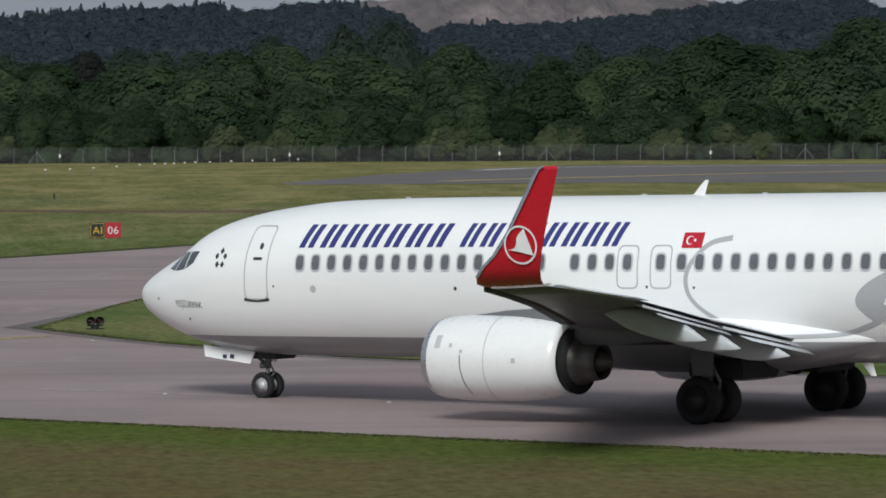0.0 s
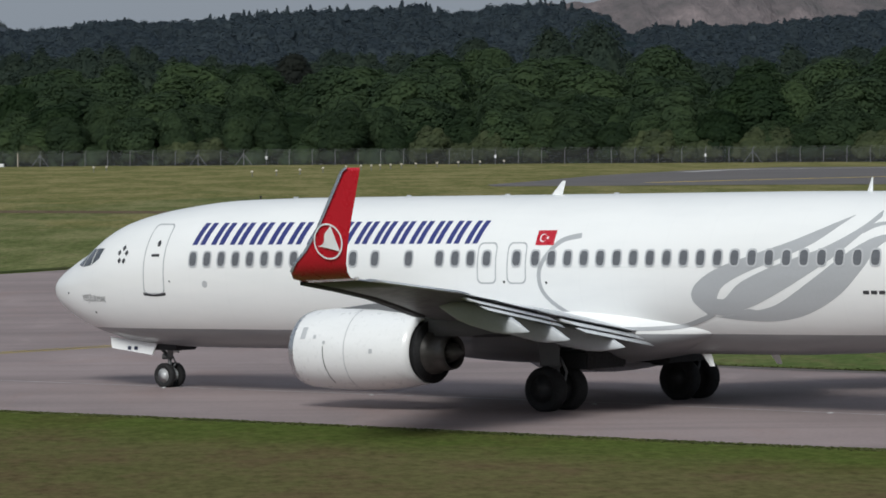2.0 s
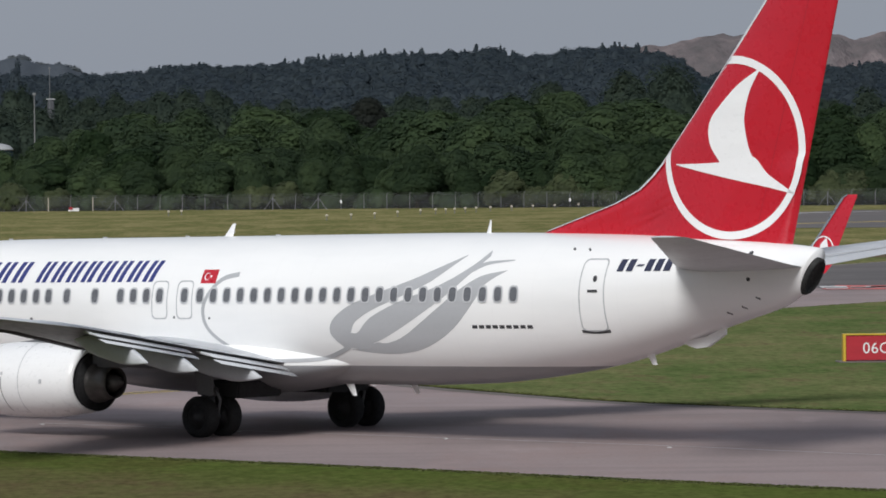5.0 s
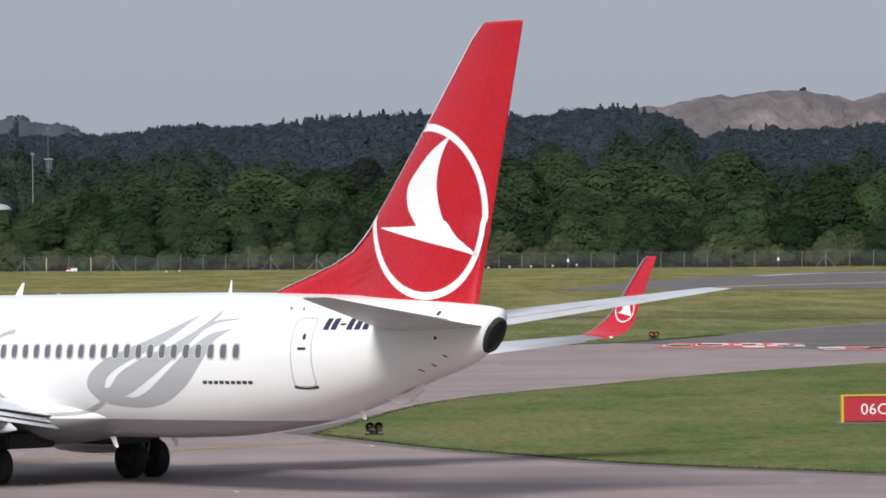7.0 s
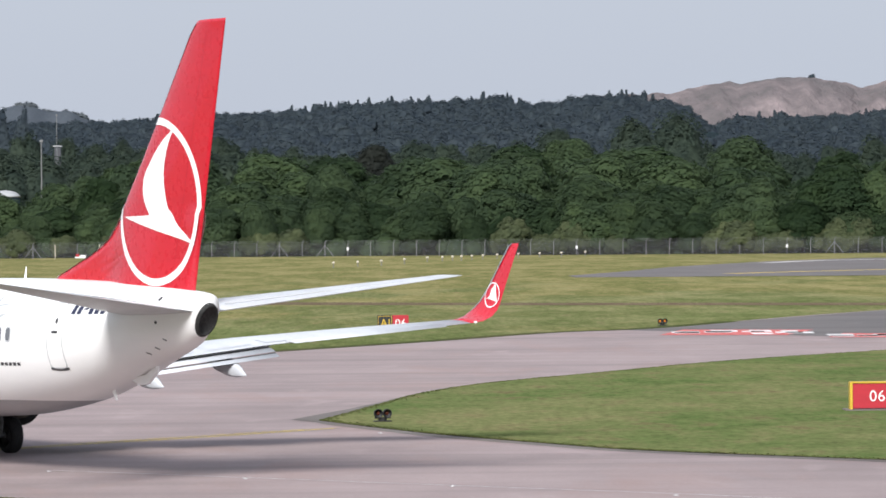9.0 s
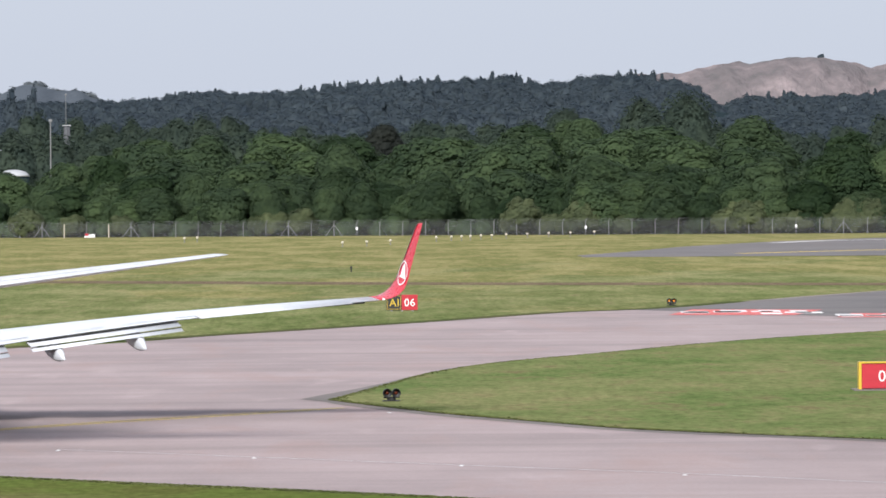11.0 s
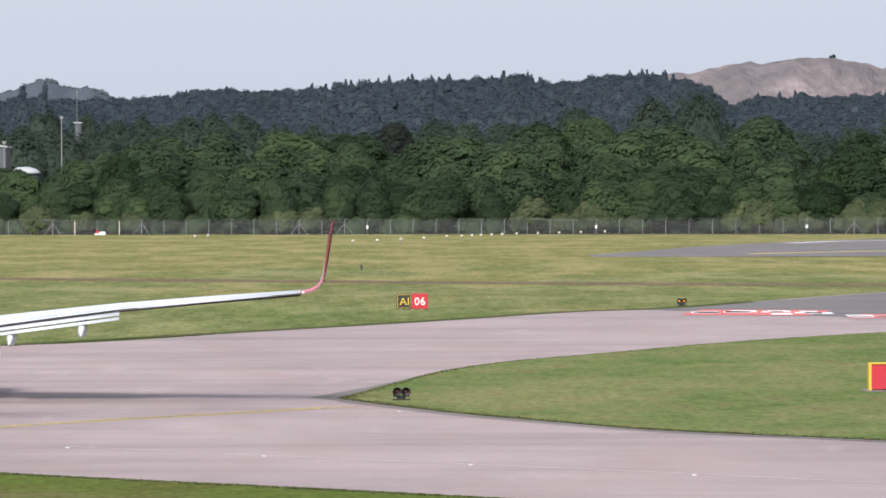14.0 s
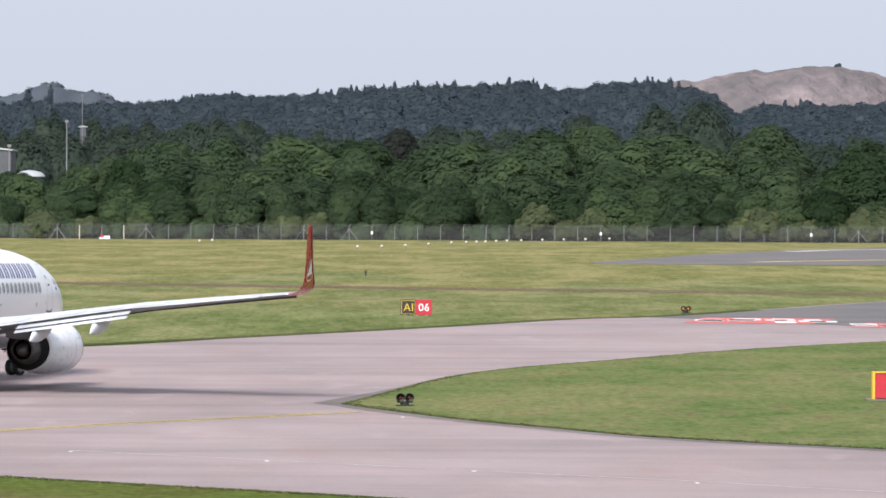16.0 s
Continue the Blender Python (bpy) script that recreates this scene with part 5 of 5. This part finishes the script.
def trunk_solid(h, seed):
    r = np.random.default_rng(seed)
    s = Solid().tube((0, 0, -0.2), (0.1, 0, h * 0.35), 0.028 * h, 0.02 * h, 8).tube((0.1, 0, h * 0.33), (0, 0.1, h * 0.8), 0.02 * h, 0.006 * h, 7)
    for _ in range(7):
        a, z = r.uniform(0, 6.28), h * r.uniform(0.22, 0.6)
        s.tube((0.05, 0, z), (h * 0.2 * math.cos(a), h * 0.2 * math.sin(a), z + h * r.uniform(0.12, 0.25)), 0.010 * h, 0.004 * h, 6)
    return s


def tree_kind(h, w, seed, material, size, per, low=0.1, pointed=0.0, count=15):
    v, f = leaf_cloud(crown_lobes(h, w, seed, low, count, pointed), per, size, seed)
    return trunk_solid(h, seed).mesh("trunk", BARK), leafy(mesh("crown", v, f, material))


KINDS = [tree_kind(h, w, 20 + i, LEAF_A, 0.39, 70, 0.08, 0.0, 19) for i, (h, w) in enumerate(((14, 12), (12, 11), (16, 12), (13, 13), (11, 10), (15, 11)))]
SHRUBS = [tree_kind(h, w, 50 + i, LEAF_B, 0.30, 85, 0.05, 0.2, 13) for i, (h, w) in enumerate(((5.0, 6.5), (4.0, 5.5), (6.0, 6.0)))]
TREE_GROUP = {"tree": ("broad green deciduous tree in a dense belt", "tree", "belt of trees behind the fence"), "shrub": ("pale green bushy shrub at the foot of the trees", "shrub", "shrubs behind the fence")}


def plant(kind, meshes, x, y, z, turn, scale):
    """A tree of one kind, sized by its scale."""
    ob = tagged(new(kind), *TREE_GROUP[kind])
    ob.matrix_basis = pose(x, y, z, 0, 0, turn)
    ob.scale = scale
    part("trunk", meshes[0], ob)
    part("crown", meshes[1], ob)
    return ob


def fence_y(x):
    for a, b in zip(FENCE, FENCE[1:]):
        if x <= b[0]:
            return a[1] + (b[1] - a[1]) * (x - a[0]) / (b[0] - a[0])
    return FENCE[-1][1]


def belt_height(x):
    """The belt grows taller from west to east."""
    return table([(-140, 10.5), (-72, 9.6), (-60, 9.9), (-53, 13.5), (-20, 15.3), (10, 15.8), (50, 16.0), (75, 17.0), (100, 18.5), (125, 20.5), (150, 22.5), (220, 22)], x)[0]


for row, (back_off, size, step) in enumerate(((8, 0.50, 5.6), (15, 0.70, 6.8), (24, 0.86, 7.8), (37, 0.98, 8.6), (54, 1.06, 9.5))):
    x = -118.0
    while x < 185:
        h = belt_height(x) * size * rng.uniform(0.70, 1.22)
        k = int(rng.integers(len(KINDS)))
        base = (14, 12, 16, 13, 11, 15)[k]
        s = h / base
        sw = s * rng.uniform(1.0, 1.4)
        plant("tree", KINDS[k], x + rng.uniform(-1.5, 1.5), fence_y(x) + back_off + rng.uniform(-2.5, 2.5), 0, rng.uniform(0, 360), (sw, sw, s))
        x += step * rng.uniform(0.8, 1.25)
for x0, x1, n in ((22, 42, 16), (55, 82, 20), (-20, -5, 3), (-70, -30, 3), (95, 110, 5)):
    for _ in range(n):
        x = rng.uniform(x0, x1)
        k = int(rng.integers(3))
        s = rng.uniform(0.6, 1.15)
        plant("shrub", SHRUBS[k], x, fence_y(x) + rng.uniform(2.5, 5), 0, rng.uniform(0, 360), (s, s, s))

lobes = []
x = -120.0
while x < 190:
    q = rng.uniform(1.2, 2.4)
    lobes.append((x, fence_y(x) + rng.uniform(6, 11), rng.uniform(0.6, 1.8), q, q * 0.9))
    x += rng.uniform(0.9, 1.6)
v, f = leaf_cloud(lobes, 22, 0.40, 77, 0.35, 0.0)
tagged(new("undergrowth", leafy(mesh("undergrowth", v, f, LEAF_A))), "dense dark undergrowth at the foot of the trees", "undergrowth", "", "stuff")

# ---- hills and far woods ----
def ridge_height(b, y):
    """Height of the wooded rise, by bearing b = x / y and distance."""
    crest = table([(-0.3, 46.5), (-0.13, 47.5), (-0.095, 49.5), (-0.0819, 51.2), (-0.0578, 51.4), (-0.0458, 52.6), (-0.0338, 57.7), (-0.0302, 55.1), (-0.0194, 55.3), (-0.0097, 59.0), (-0.0037, 60.3), (0.0023, 61.7), (0.0124, 61.9), (0.0244, 62.6), (0.0364, 59.4), (0.0485, 63.5), (0.0533, 64.8), (0.0605, 64.2), (0.0653, 60.7), (0.0701, 56.2), (0.074, 43.7), (0.0797, 51.9), (0.0845, 51.9), (0.0894, 52.1), (0.0966, 51.7), (0.1067, 53.5), (0.12, 55.8), (0.125, 58.5), (0.14, 62.5), (0.17, 66.5), (0.3, 66.5)], b)[0]
    return crest * table([(900, 0.0), (1000, 0.02), (1400, 0.16), (2000, 0.45), (2500, 0.92), (2620, 1.0), (2900, 0.96), (3100, 0.8)], y)[0]


vs, fs = [], []
ys = [940, 1000, 1100, 1250, 1400, 1600, 1800, 2000, 2200, 2350, 2500, 2560, 2620, 2760, 2900, 3100]
bs = [-0.30 + 0.01 * i for i in range(61)]
for y in ys:
    for b in bs:
        vs.append((b * y, y, ridge_height(b, y) - 0.05 * (y < 1001) + 1.2 * noise.noise((b * 40, y * 0.01, 0)) * (y > 1300)))
for j in range(len(ys) - 1):
    for i in range(len(bs) - 1):
        a = j * len(bs) + i
        fs.append((a, a + 1, a + 1 + len(bs), a + len(bs)))
# floor tinted blue to match the haze painted into the ridge leaves
FOREST_FLOOR = grass_material("forest_floor", (0.022, 0.033, 0.038), (0.026, 0.038, 0.042), (0.022, 0.032, 0.036), 0.5)
tagged(new("wooded_hill", mesh("wooded_hill", vs, fs, FOREST_FLOOR, True)), "long low hill covered by dark woods", "hill", "", "structure")


def far_wood(name, spots, material, label, size, per, lift=0.55):
    """A wood too far to count: rounded and pointed crowns of leaf clumps joined."""
    V, F = [], []
    for i, (x, y, z, h, w, conifer) in enumerate(spots):
        if conifer:
            lobes = [(x + rng.uniform(-0.06, 0.06) * w, y, z + h * u, w * 0.5 * (1.04 - u) ** 0.75, h * 0.15) for u in (0.3, 0.48, 0.64, 0.78, 0.9)]
            v, f = leaf_cloud(lobes, per * 1.6, size * 0.8, 300 + i % 13, 0.1, 0.6, lift, 0.85)
            k = len(V)
            V += v
            F += [tuple(q + k for q in t) for t in f]
        else:
            lobes = [(x, y, z + h * 0.55, w * 0.42, h * 0.42)] + [(x + rng.uniform(-0.4, 0.4) * w, y - rng.uniform(0, 0.3) * w, z + h * rng.uniform(0.3, 0.8), w * 0.25, h * 0.22) for _ in range(3 if lift < 1 else 1)]
            v, f = leaf_cloud(lobes, per, size, 100 + i % 17, 0.35, 0.6, lift, 0.95)
            k = len(V)
            V += v
            F += [tuple(q + k for q in t) for t in f]
    return tagged(new(name, leafy(mesh(name, V, F, material))), label, "woods", "", "stuff")


spots = []
for y, step, hh in ((1050, 8, 13), (1130, 9, 14), (1230, 9, 14), (1350, 10, 14), (1500, 10, 14)):
    b = -0.125
    while b < 0.165:
        tall = 1.0 + 0.45 * max(0, noise.noise((b * 60, y * 0.013, 3.0)))
        if y < 1240 and 0.053 < b < 0.069:
            tall *= 1.75
        elif b > -0.035:
            tall *= 1.18
        else:
            tall *= 1.42
        spots.append((b * y, y + rng.uniform(-25, 25), ridge_height(b, y) - 0.4, hh * tall * rng.uniform(0.8, 1.1), rng.uniform(9, 13) * (1.0 if tall < 1.9 else 1.35), False))
        b += step * rng.uniform(0.8, 1.3) / y
ROWS, COLS = 4, 7
far_wood("middle_woods", spots, LEAF_MID_HAZE, "dark green woods beyond the tree belt, tinted blue for haze", 0.6, 13.0, 0.7)
spots = []
for y, step in ((1620, 8), (1680, 8), (1740, 8), (1800, 8), (1860, 8), (1920, 8), (1980, 8), (2040, 8), (2100, 7.5), (2150, 7.5), (2200, 7.5), (2250, 7.5), (2300, 7.5), (2345, 7), (2390, 7), (2430, 7), (2470, 7), (2510, 7), (2545, 7), (2575, 7), (2600, 7), (2625, 6), (2650, 6)):
    b = -0.125
    while b < 0.17:
        on_top = y > 2590
        con = on_top and noise.noise((b * 45, 1.3, 0)) > 0.08 and rng.uniform() < 0.7 or rng.uniform() < 0.04
        h = rng.uniform(6.5, 11) * (1.0 if con else 0.95)
        if on_top and 0.022 < b < 0.038:
            con, h = rng.uniform() < 0.7, h * 1.3
        spots.append((b * y, y + rng.uniform(-20, 20), ridge_height(b, y) - 3.4, h + 2.7, rng.uniform(6.0, 8.5) if con else rng.uniform(10, 14), con))
        b += step * rng.uniform(0.7, 1.3) / y
spots += [(-0.0765 * 2000, 2000, 22, 30, 15, True), (-0.0721 * 2000, 2000, 22, 30, 14, True)]
far_wood("ridge_woods", spots, LEAF_HAZE, "dark conifer and broadleaf woods on the ridge, haze in their colour", 1.0, 3.2, 1.5)

COPPER = leaf_material("leaves_copper", (0.021, 0.026, 0.024), (0.034, 0.039, 0.034), 0.0)
copper = tagged(new("tree"), "dark copper-leaved round tree above the woods", "tree")
copper.matrix_basis = pose(0.0023 * 1025, 1025, 0)
copper.scale = (0.95, 0.95, 0.90)
ROWS, COLS = 6, 10
v, f = leaf_cloud([(0, 0, 19.0, 4.4, 4.8), (-2.2, -1, 18, 2.8, 3.2), (2.4, -1, 18.4, 2.7, 3.2), (0.5, -2, 22.0, 2.6, 2.4), (-1.5, -2.5, 15.5, 3.2, 3.6), (2.0, -2.5, 15.6, 3.0, 3.4)], 30, 0.5, 31)
part("crown", leafy(mesh("crown", v, f, COPPER)), copper)
part("trunk", trunk_solid(24, 5).mesh("trunk", BARK), copper)

# bare spoil heap and far hill
SPOIL, nt, b = mat("spoil_earth", 0.95)
b.inputs["Specular IOR Level"].default_value = 0.05
c = ramp(nt, noise_of(nt, 0.013, (1.6, 0.5, 0.5), 6, 0.65), [(0.32, (0.118, 0.112, 0.114)), (0.48, (0.172, 0.148, 0.152)), (0.62, (0.275, 0.228, 0.230))])
c = blend(nt, 0.7, c, ramp(nt, noise_of(nt, 0.06, (1.6, 0.4, 0.3), 5, 0.7), [(0.3, (0.72, 0.74, 0.72)), (0.65, (1.1, 1.08, 1.06))]), "MULTIPLY")
nt.links.new(c, b.inputs["Base Color"])
bump(nt, b, noise_of(nt, 0.05, (2, 0.5, 0.5), 5), 0.8, 8.0)


def mound(name, crest, y0, y1, y2, material, label, rough, category):
    """A long hill: crest heights by bearing at y1, falling to y0 and y2."""
    vs, fs = [], []
    b0, b1 = crest[0][0], crest[-1][0]
    nb, ny = 120, 26
    for j in range(ny + 1):
        u = j / ny
        y = y0 + (y1 - y0) * min(1, u / 0.75) if u < 0.75 else y1 + (y2 - y1) * (u - 0.75) / 0.25
        fall = math.sin(math.pi / 2 * min(1, u / 0.75)) ** 0.9 if u < 0.75 else math.cos(math.pi / 2 * (u - 0.75) / 0.25)
        for i in range(nb + 1):
            bb = b0 + (b1 - b0) * i / nb
            h = table(crest, bb)[0]
            g = abs(noise.noise((bb * 160, u * 1.5, 1.0))) * rough * (0.3 + fall) * (1 - 0.75 * (u > 0.70)) + noise.noise((bb * 420, u * 3, 5.0)) * rough * 0.18
            vs.append((bb * y, y, max(-1.0, h * fall - g)))
    for j in range(ny):
        for i in range(nb):
            a = j * (nb + 1) + i
            fs.append((a, a + 1, a + 2 + nb, a + 1 + nb))
    return tagged(new(name, mesh(name, vs, fs, material, True)), label, category, "", "structure")


mound("spoil_heap", [(0.03, 66), (0.046, 88), (0.0516, 94.6), (0.058, 96.1), (0.066, 97.1), (0.072, 101.6), (0.0785, 106.1), (0.0805, 102.6), (0.087, 107.1), (0.095, 108.1), (0.101, 104.6), (0.107, 99.6), (0.112, 105.6), (0.12, 104.6), (0.135, 96.6), (0.142, 88.6), (0.165, 72.6)], 3050, 3600, 3900, SPOIL, "bare pinkish grey spoil heap with gullies", 9, "hill")
# haze over the far hill is painted into its blue-grey cover and leaves
FAR_HILL = grass_material("far_hill_haze", (0.075, 0.088, 0.105), (0.09, 0.102, 0.115), (0.08, 0.088, 0.10), 0.5)
mound("far_hill", [(-0.16, 60), (-0.12, 80), (-0.10, 88), (-0.085, 98), (-0.079, 101), (-0.0745, 110), (-0.071, 110.5), (-0.067, 104), (-0.062, 104), (-0.057, 94), (-0.045, 80), (-0.02, 60)], 4000, 4400, 4600, FAR_HILL, "distant wooded hill on the skyline, haze painted into its cover", 4, "hill")
HILL_LEAF = leaf_material("leaves_hill_haze", (0.105, 0.125, 0.150), (0.135, 0.155, 0.180), 0.0, 0.2)
spots = []
for _ in range(170):
    b = rng.uniform(-0.105, -0.045)
    crest = table([(-0.12, 80), (-0.10, 88), (-0.085, 98), (-0.079, 101), (-0.0745, 110), (-0.071, 110.5), (-0.067, 104), (-0.062, 104), (-0.057, 94), (-0.045, 80)], b)[0]
    spots.append((b * 4390, 4390 + rng.uniform(-15, 15), crest - 14 + rng.uniform(-8, 2), rng.uniform(11, 17), rng.uniform(14, 24), False))
ROWS, COLS = 4, 7
far_wood("hill_woods", spots, HILL_LEAF, "distant trees on the skyline hill, haze in their colour", 2.2, 0.6, 1.0)
lookout = tagged(new("heap_tree"), "small lone bush on top of the spoil heap", "bush")
lookout.matrix_basis = pose(0.0957 * 3600, 3598, 106.1)
v, f = leaf_cloud([(0, 0, 1.8, 2.6, 1.6), (1, 0, 3.0, 1.6, 1.2)], 10, 0.9, 3)
part("crown", leafy(mesh("crown", v, f, LEAF_HAZE)), lookout)
part("trunk", Solid().tube((0, 0, -1), (0, 0, 2), 0.3).mesh("trunk", BARK), lookout)

# masts and far buildings over the trees
def mast(x, y, h, r, label):
    m = tagged(new("mast"), label, "mast")
    m.matrix_basis = pose(x, y, 0)
    part("pole", Solid().tube((0, 0, 0), (0, 0, h), r * 1.5, r * 0.8, 8).mesh("pole", METAL_POST), m)
    part("head", Solid().box(-r * 2.5, -r, h - 0.5, r * 2.5, r, h, 0.03).mesh("head", METAL_POST), m)


mast(-0.0683 * 930, 930, 22.2, 0.13, "thin pale mast above the trees")
mast(-0.0650 * 1200, 1200, 33.0, 0.09, "thin lattice-like grey mast")
mast(-0.0805 * 880, 880, 16.8, 0.14, "pale lamp mast beyond the fence")
ROOF = worn("pale_roof_sheet", (0.42, 0.43, 0.44), 0.5, 0.1, 0.15, 0.4)
CLAD = worn("grey_cladding", (0.075, 0.08, 0.09), 0.6, 0.1, 0.15, 0.3)


def shed(name, x, y, z, w, d, h, rise, label):
    b = tagged(new(name), label, "building")
    b.matrix_basis = pose(x, y, z)
    part("wall", Solid().box(-w / 2, -d / 2, 0, w / 2, d / 2, h).mesh("wall", CLAD), b)
    part("roof", Solid().loft([[(-w / 2 - 0.3, -d / 2 - 0.3, h), (0, -d / 2 - 0.3, h + rise), (w / 2 + 0.3, -d / 2 - 0.3, h), (w / 2 + 0.3, -d / 2 - 0.3, h + 0.3), (0, -d / 2 - 0.3, h + rise + 0.3), (-w / 2 - 0.3, -d / 2 - 0.3, h + 0.3)],
                               [(-w / 2 - 0.3, d / 2 + 0.3, h), (0, d / 2 + 0.3, h + rise), (w / 2 + 0.3, d / 2 + 0.3, h), (w / 2 + 0.3, d / 2 + 0.3, h + 0.3), (0, d / 2 + 0.3, h + rise + 0.3), (-w / 2 - 0.3, d / 2 + 0.3, h + 0.3)]]).mesh("roof", ROOF), b, "pale sheet roof")
    for k in range(3):
        part("window", Solid().box(-w / 2 + w * (k + 0.7) / 3.4 - w * 0.05, -d / 2 - 0.05, h * 0.5, -w / 2 + w * (k + 0.7) / 3.4 + w * 0.05, -d / 2 + 0.02, h * 0.75).mesh("window", PANE), b)


shed("tower_block", -0.0648 * 1250, 1250, 0, 1.6, 3, 25.4, 0.1, "slim grey tower beyond the trees")
shed("warehouse", -0.0515 * 1300, 1300, 0, 3.4, 12, 21.6, 0.5, "pale roofed warehouse among far trees")
shed("warehouse", -0.0455 * 1290, 1290, 0, 5.5, 10, 20.8, 0.3, "pale roofed warehouse among far trees")
shed("hangar", -0.0835 * 905, 905, 0, 7, 12, 15.8, 0.4, "grey clad hangar end beyond the trees")
dome = tagged(new("storage_dome"), "white rounded tank roof showing over the trees", "tank")
dome.matrix_basis = pose(-0.0762 * 880, 880, 0)
part("shell", Solid().loft([[(q * math.cos(a), q * math.sin(a), h) for a in [2 * math.pi * i / 20 for i in range(20)]] for q, h in ((3.0, 10.7), (2.9, 11.0), (2.2, 11.6), (1.2, 11.9), (0.1, 12.0))]).mesh("shell", ROOF, True), dome)
part("tank_wall", Solid().tube((0, 0, 0), (0, 0, 10.75), 2.9, 2.9, 20).mesh("tank_wall", FOREST_FLOOR, True), dome)
utility = tagged(new("utility_cabinet"), "white and red equipment by the perimeter fence", "cabinet")
utility.matrix_basis = pose(-47.5, 789, 0)
part("body", Solid().box(-0.9, -0.4, 0.0, 0.9, 0.4, 0.28, 0.05).box(-0.1, -0.3, 0.25, 0.9, 0.3, 0.55, 0.05).mesh("body", WHITE_PAINT), utility)
part("lid", Solid().box(-0.75, -0.45, 0.3, -0.2, 0.4, 0.7, 0.03).mesh("lid", SIGN_RED), utility)

# ---- grass tufts along the pavement edges and over the island ----
def tufts(name, spots, material, label, low=0.015, high=0.04):
    n = len(spots)
    sp = np.array(spots)
    V = np.zeros((n, 4, 3))
    a = rng.uniform(0, math.pi, n)
    w = rng.uniform(0.02, 0.06, n)
    h = rng.uniform(low, high, n)
    dx, dy = np.cos(a) * w, np.sin(a) * w * 0.4
    lean = rng.normal(scale=0.05, size=(n, 2))
    V[:, 0] = np.stack([sp[:, 0] - dx, sp[:, 1] - dy, sp[:, 2]], 1)
    V[:, 1] = np.stack([sp[:, 0] + dx, sp[:, 1] + dy, sp[:, 2]], 1)
    V[:, 2] = np.stack([sp[:, 0] + dx * 0.7 + lean[:, 0], sp[:, 1] + dy + lean[:, 1], sp[:, 2] + h * 0.8], 1)
    V[:, 3] = np.stack([sp[:, 0] - dx * 0.5 + lean[:, 0], sp[:, 1] - dy + lean[:, 1], sp[:, 2] + h], 1)
    F = [(4 * i, 4 * i + 1, 4 * i + 2, 4 * i + 3) for i in range(n)]
    return tagged(new(name, mesh(name, V.reshape(-1, 3).tolist(), F, material)), label, "grass", "", "stuff")


def inside(poly, x, y):
    hit = False
    for (x0, y0), (x1, y1) in zip(poly, poly[1:] + poly[:1]):
        if (y0 > y) != (y1 > y) and x < (x1 - x0) * (y - y0) / (y1 - y0) + x0:
            hit = not hit
    return hit


BLADES = leaf_material("grass_blades", (0.105, 0.128, 0.048), (0.155, 0.165, 0.068), 0.0)
spots = []
near = smooth_line(NEAR_EDGE)
for _ in range(9000):
    x = rng.uniform(-14, 22)
    e = table([(p[0], p[1]) for p in near], x)[0]
    spots.append((x, e - 0.3 - abs(rng.normal(scale=0.35)), 0.03))
edge = [(p[0], p[1]) for p in ISLAND if 125 < p[1] < 245 and p[0] < 34]
for _ in range(9000):
    k = int(rng.integers(len(edge) - 1))
    (x0, y0), (x1, y1) = edge[k], edge[k + 1]
    if abs(x1 - x0) + abs(y1 - y0) > 20:
        continue
    u = rng.uniform()
    x, y = x0 + (x1 - x0) * u + rng.normal(scale=0.18), y0 + (y1 - y0) * u + rng.normal(scale=0.25)
    if inside(ISLAND, x, y):
        spots.append((x, y, 0.045))
tufts("grass_tufts", spots, BLADES, "short grass tufts along the pavement edges")


# ---- what moves ----
TAXI = [
    (0, 16.71, 112.16, 139.45), (0.5, 14.66, 113.97, 139.33), (1, 12.58, 115.79, 139.40), (1.5, 10.62, 117.50, 139.42), (2, 8.65, 119.22, 139.52),
    (3, 4.96, 122.50, 139.37), (4, 1.43, 125.68, 138.52), (5, -2.02, 128.79, 137.18), (5.2, -2.66, 129.39, 136.75), (7.3, -9.30, 136.26, 130.20),
    (7.5, -9.88, 136.95, 129.37), (8, -11.24, 138.76, 126.79), (8.5, -12.54, 140.67, 123.98), (9, -13.70, 142.59, 121.33), (9.5, -14.80, 144.65, 118.43),
    (10, -15.74, 146.66, 115.50), (12.5, -19.07, 157.97, 99.49), (13, -19.36, 160.30, 96.65), (13.5, -19.62, 162.84, 93.78), (14, -19.75, 165.45, 90.71),
    (14.5, -19.74, 168.03, 87.34), (15, -19.59, 170.55, 83.72), (15.5, -19.25, 172.98, 79.99), (16, -18.77, 175.34, 76.19),
]


def taxi_at(t):
    """Place and heading of the airliner between its rows."""
    ts = np.array([r[0] for r in TAXI])
    return [float(np.interp(t, ts, [r[k] for r in TAXI])) for k in (1, 2, 3)]


def motions():
    walk(airliner, [(t, pose(x, y, 0, 0, 0, a)) for t, x, y, a in TAXI])
    steps = [i * 0.1 for i in range(161)]
    run = [0.0]
    for t in steps[1:]:
        a, b = taxi_at(t - 0.1), taxi_at(t)
        run.append(run[-1] + math.hypot(b[0] - a[0], b[1] - a[1]))
    for wheel, at, radius in WHEELS:
        walk(wheel, [(t, pose(*at, 0, math.degrees(d / radius), 0)) for t, d in zip(steps, run)])
    walk(nose_gear, [(t, pose(NOSE_X, 0, 0, 0, 0, a)) for t, a in ((0, 0), (3, -1), (5, -6), (8, -16), (12, -19), (16, -19))])


motions()
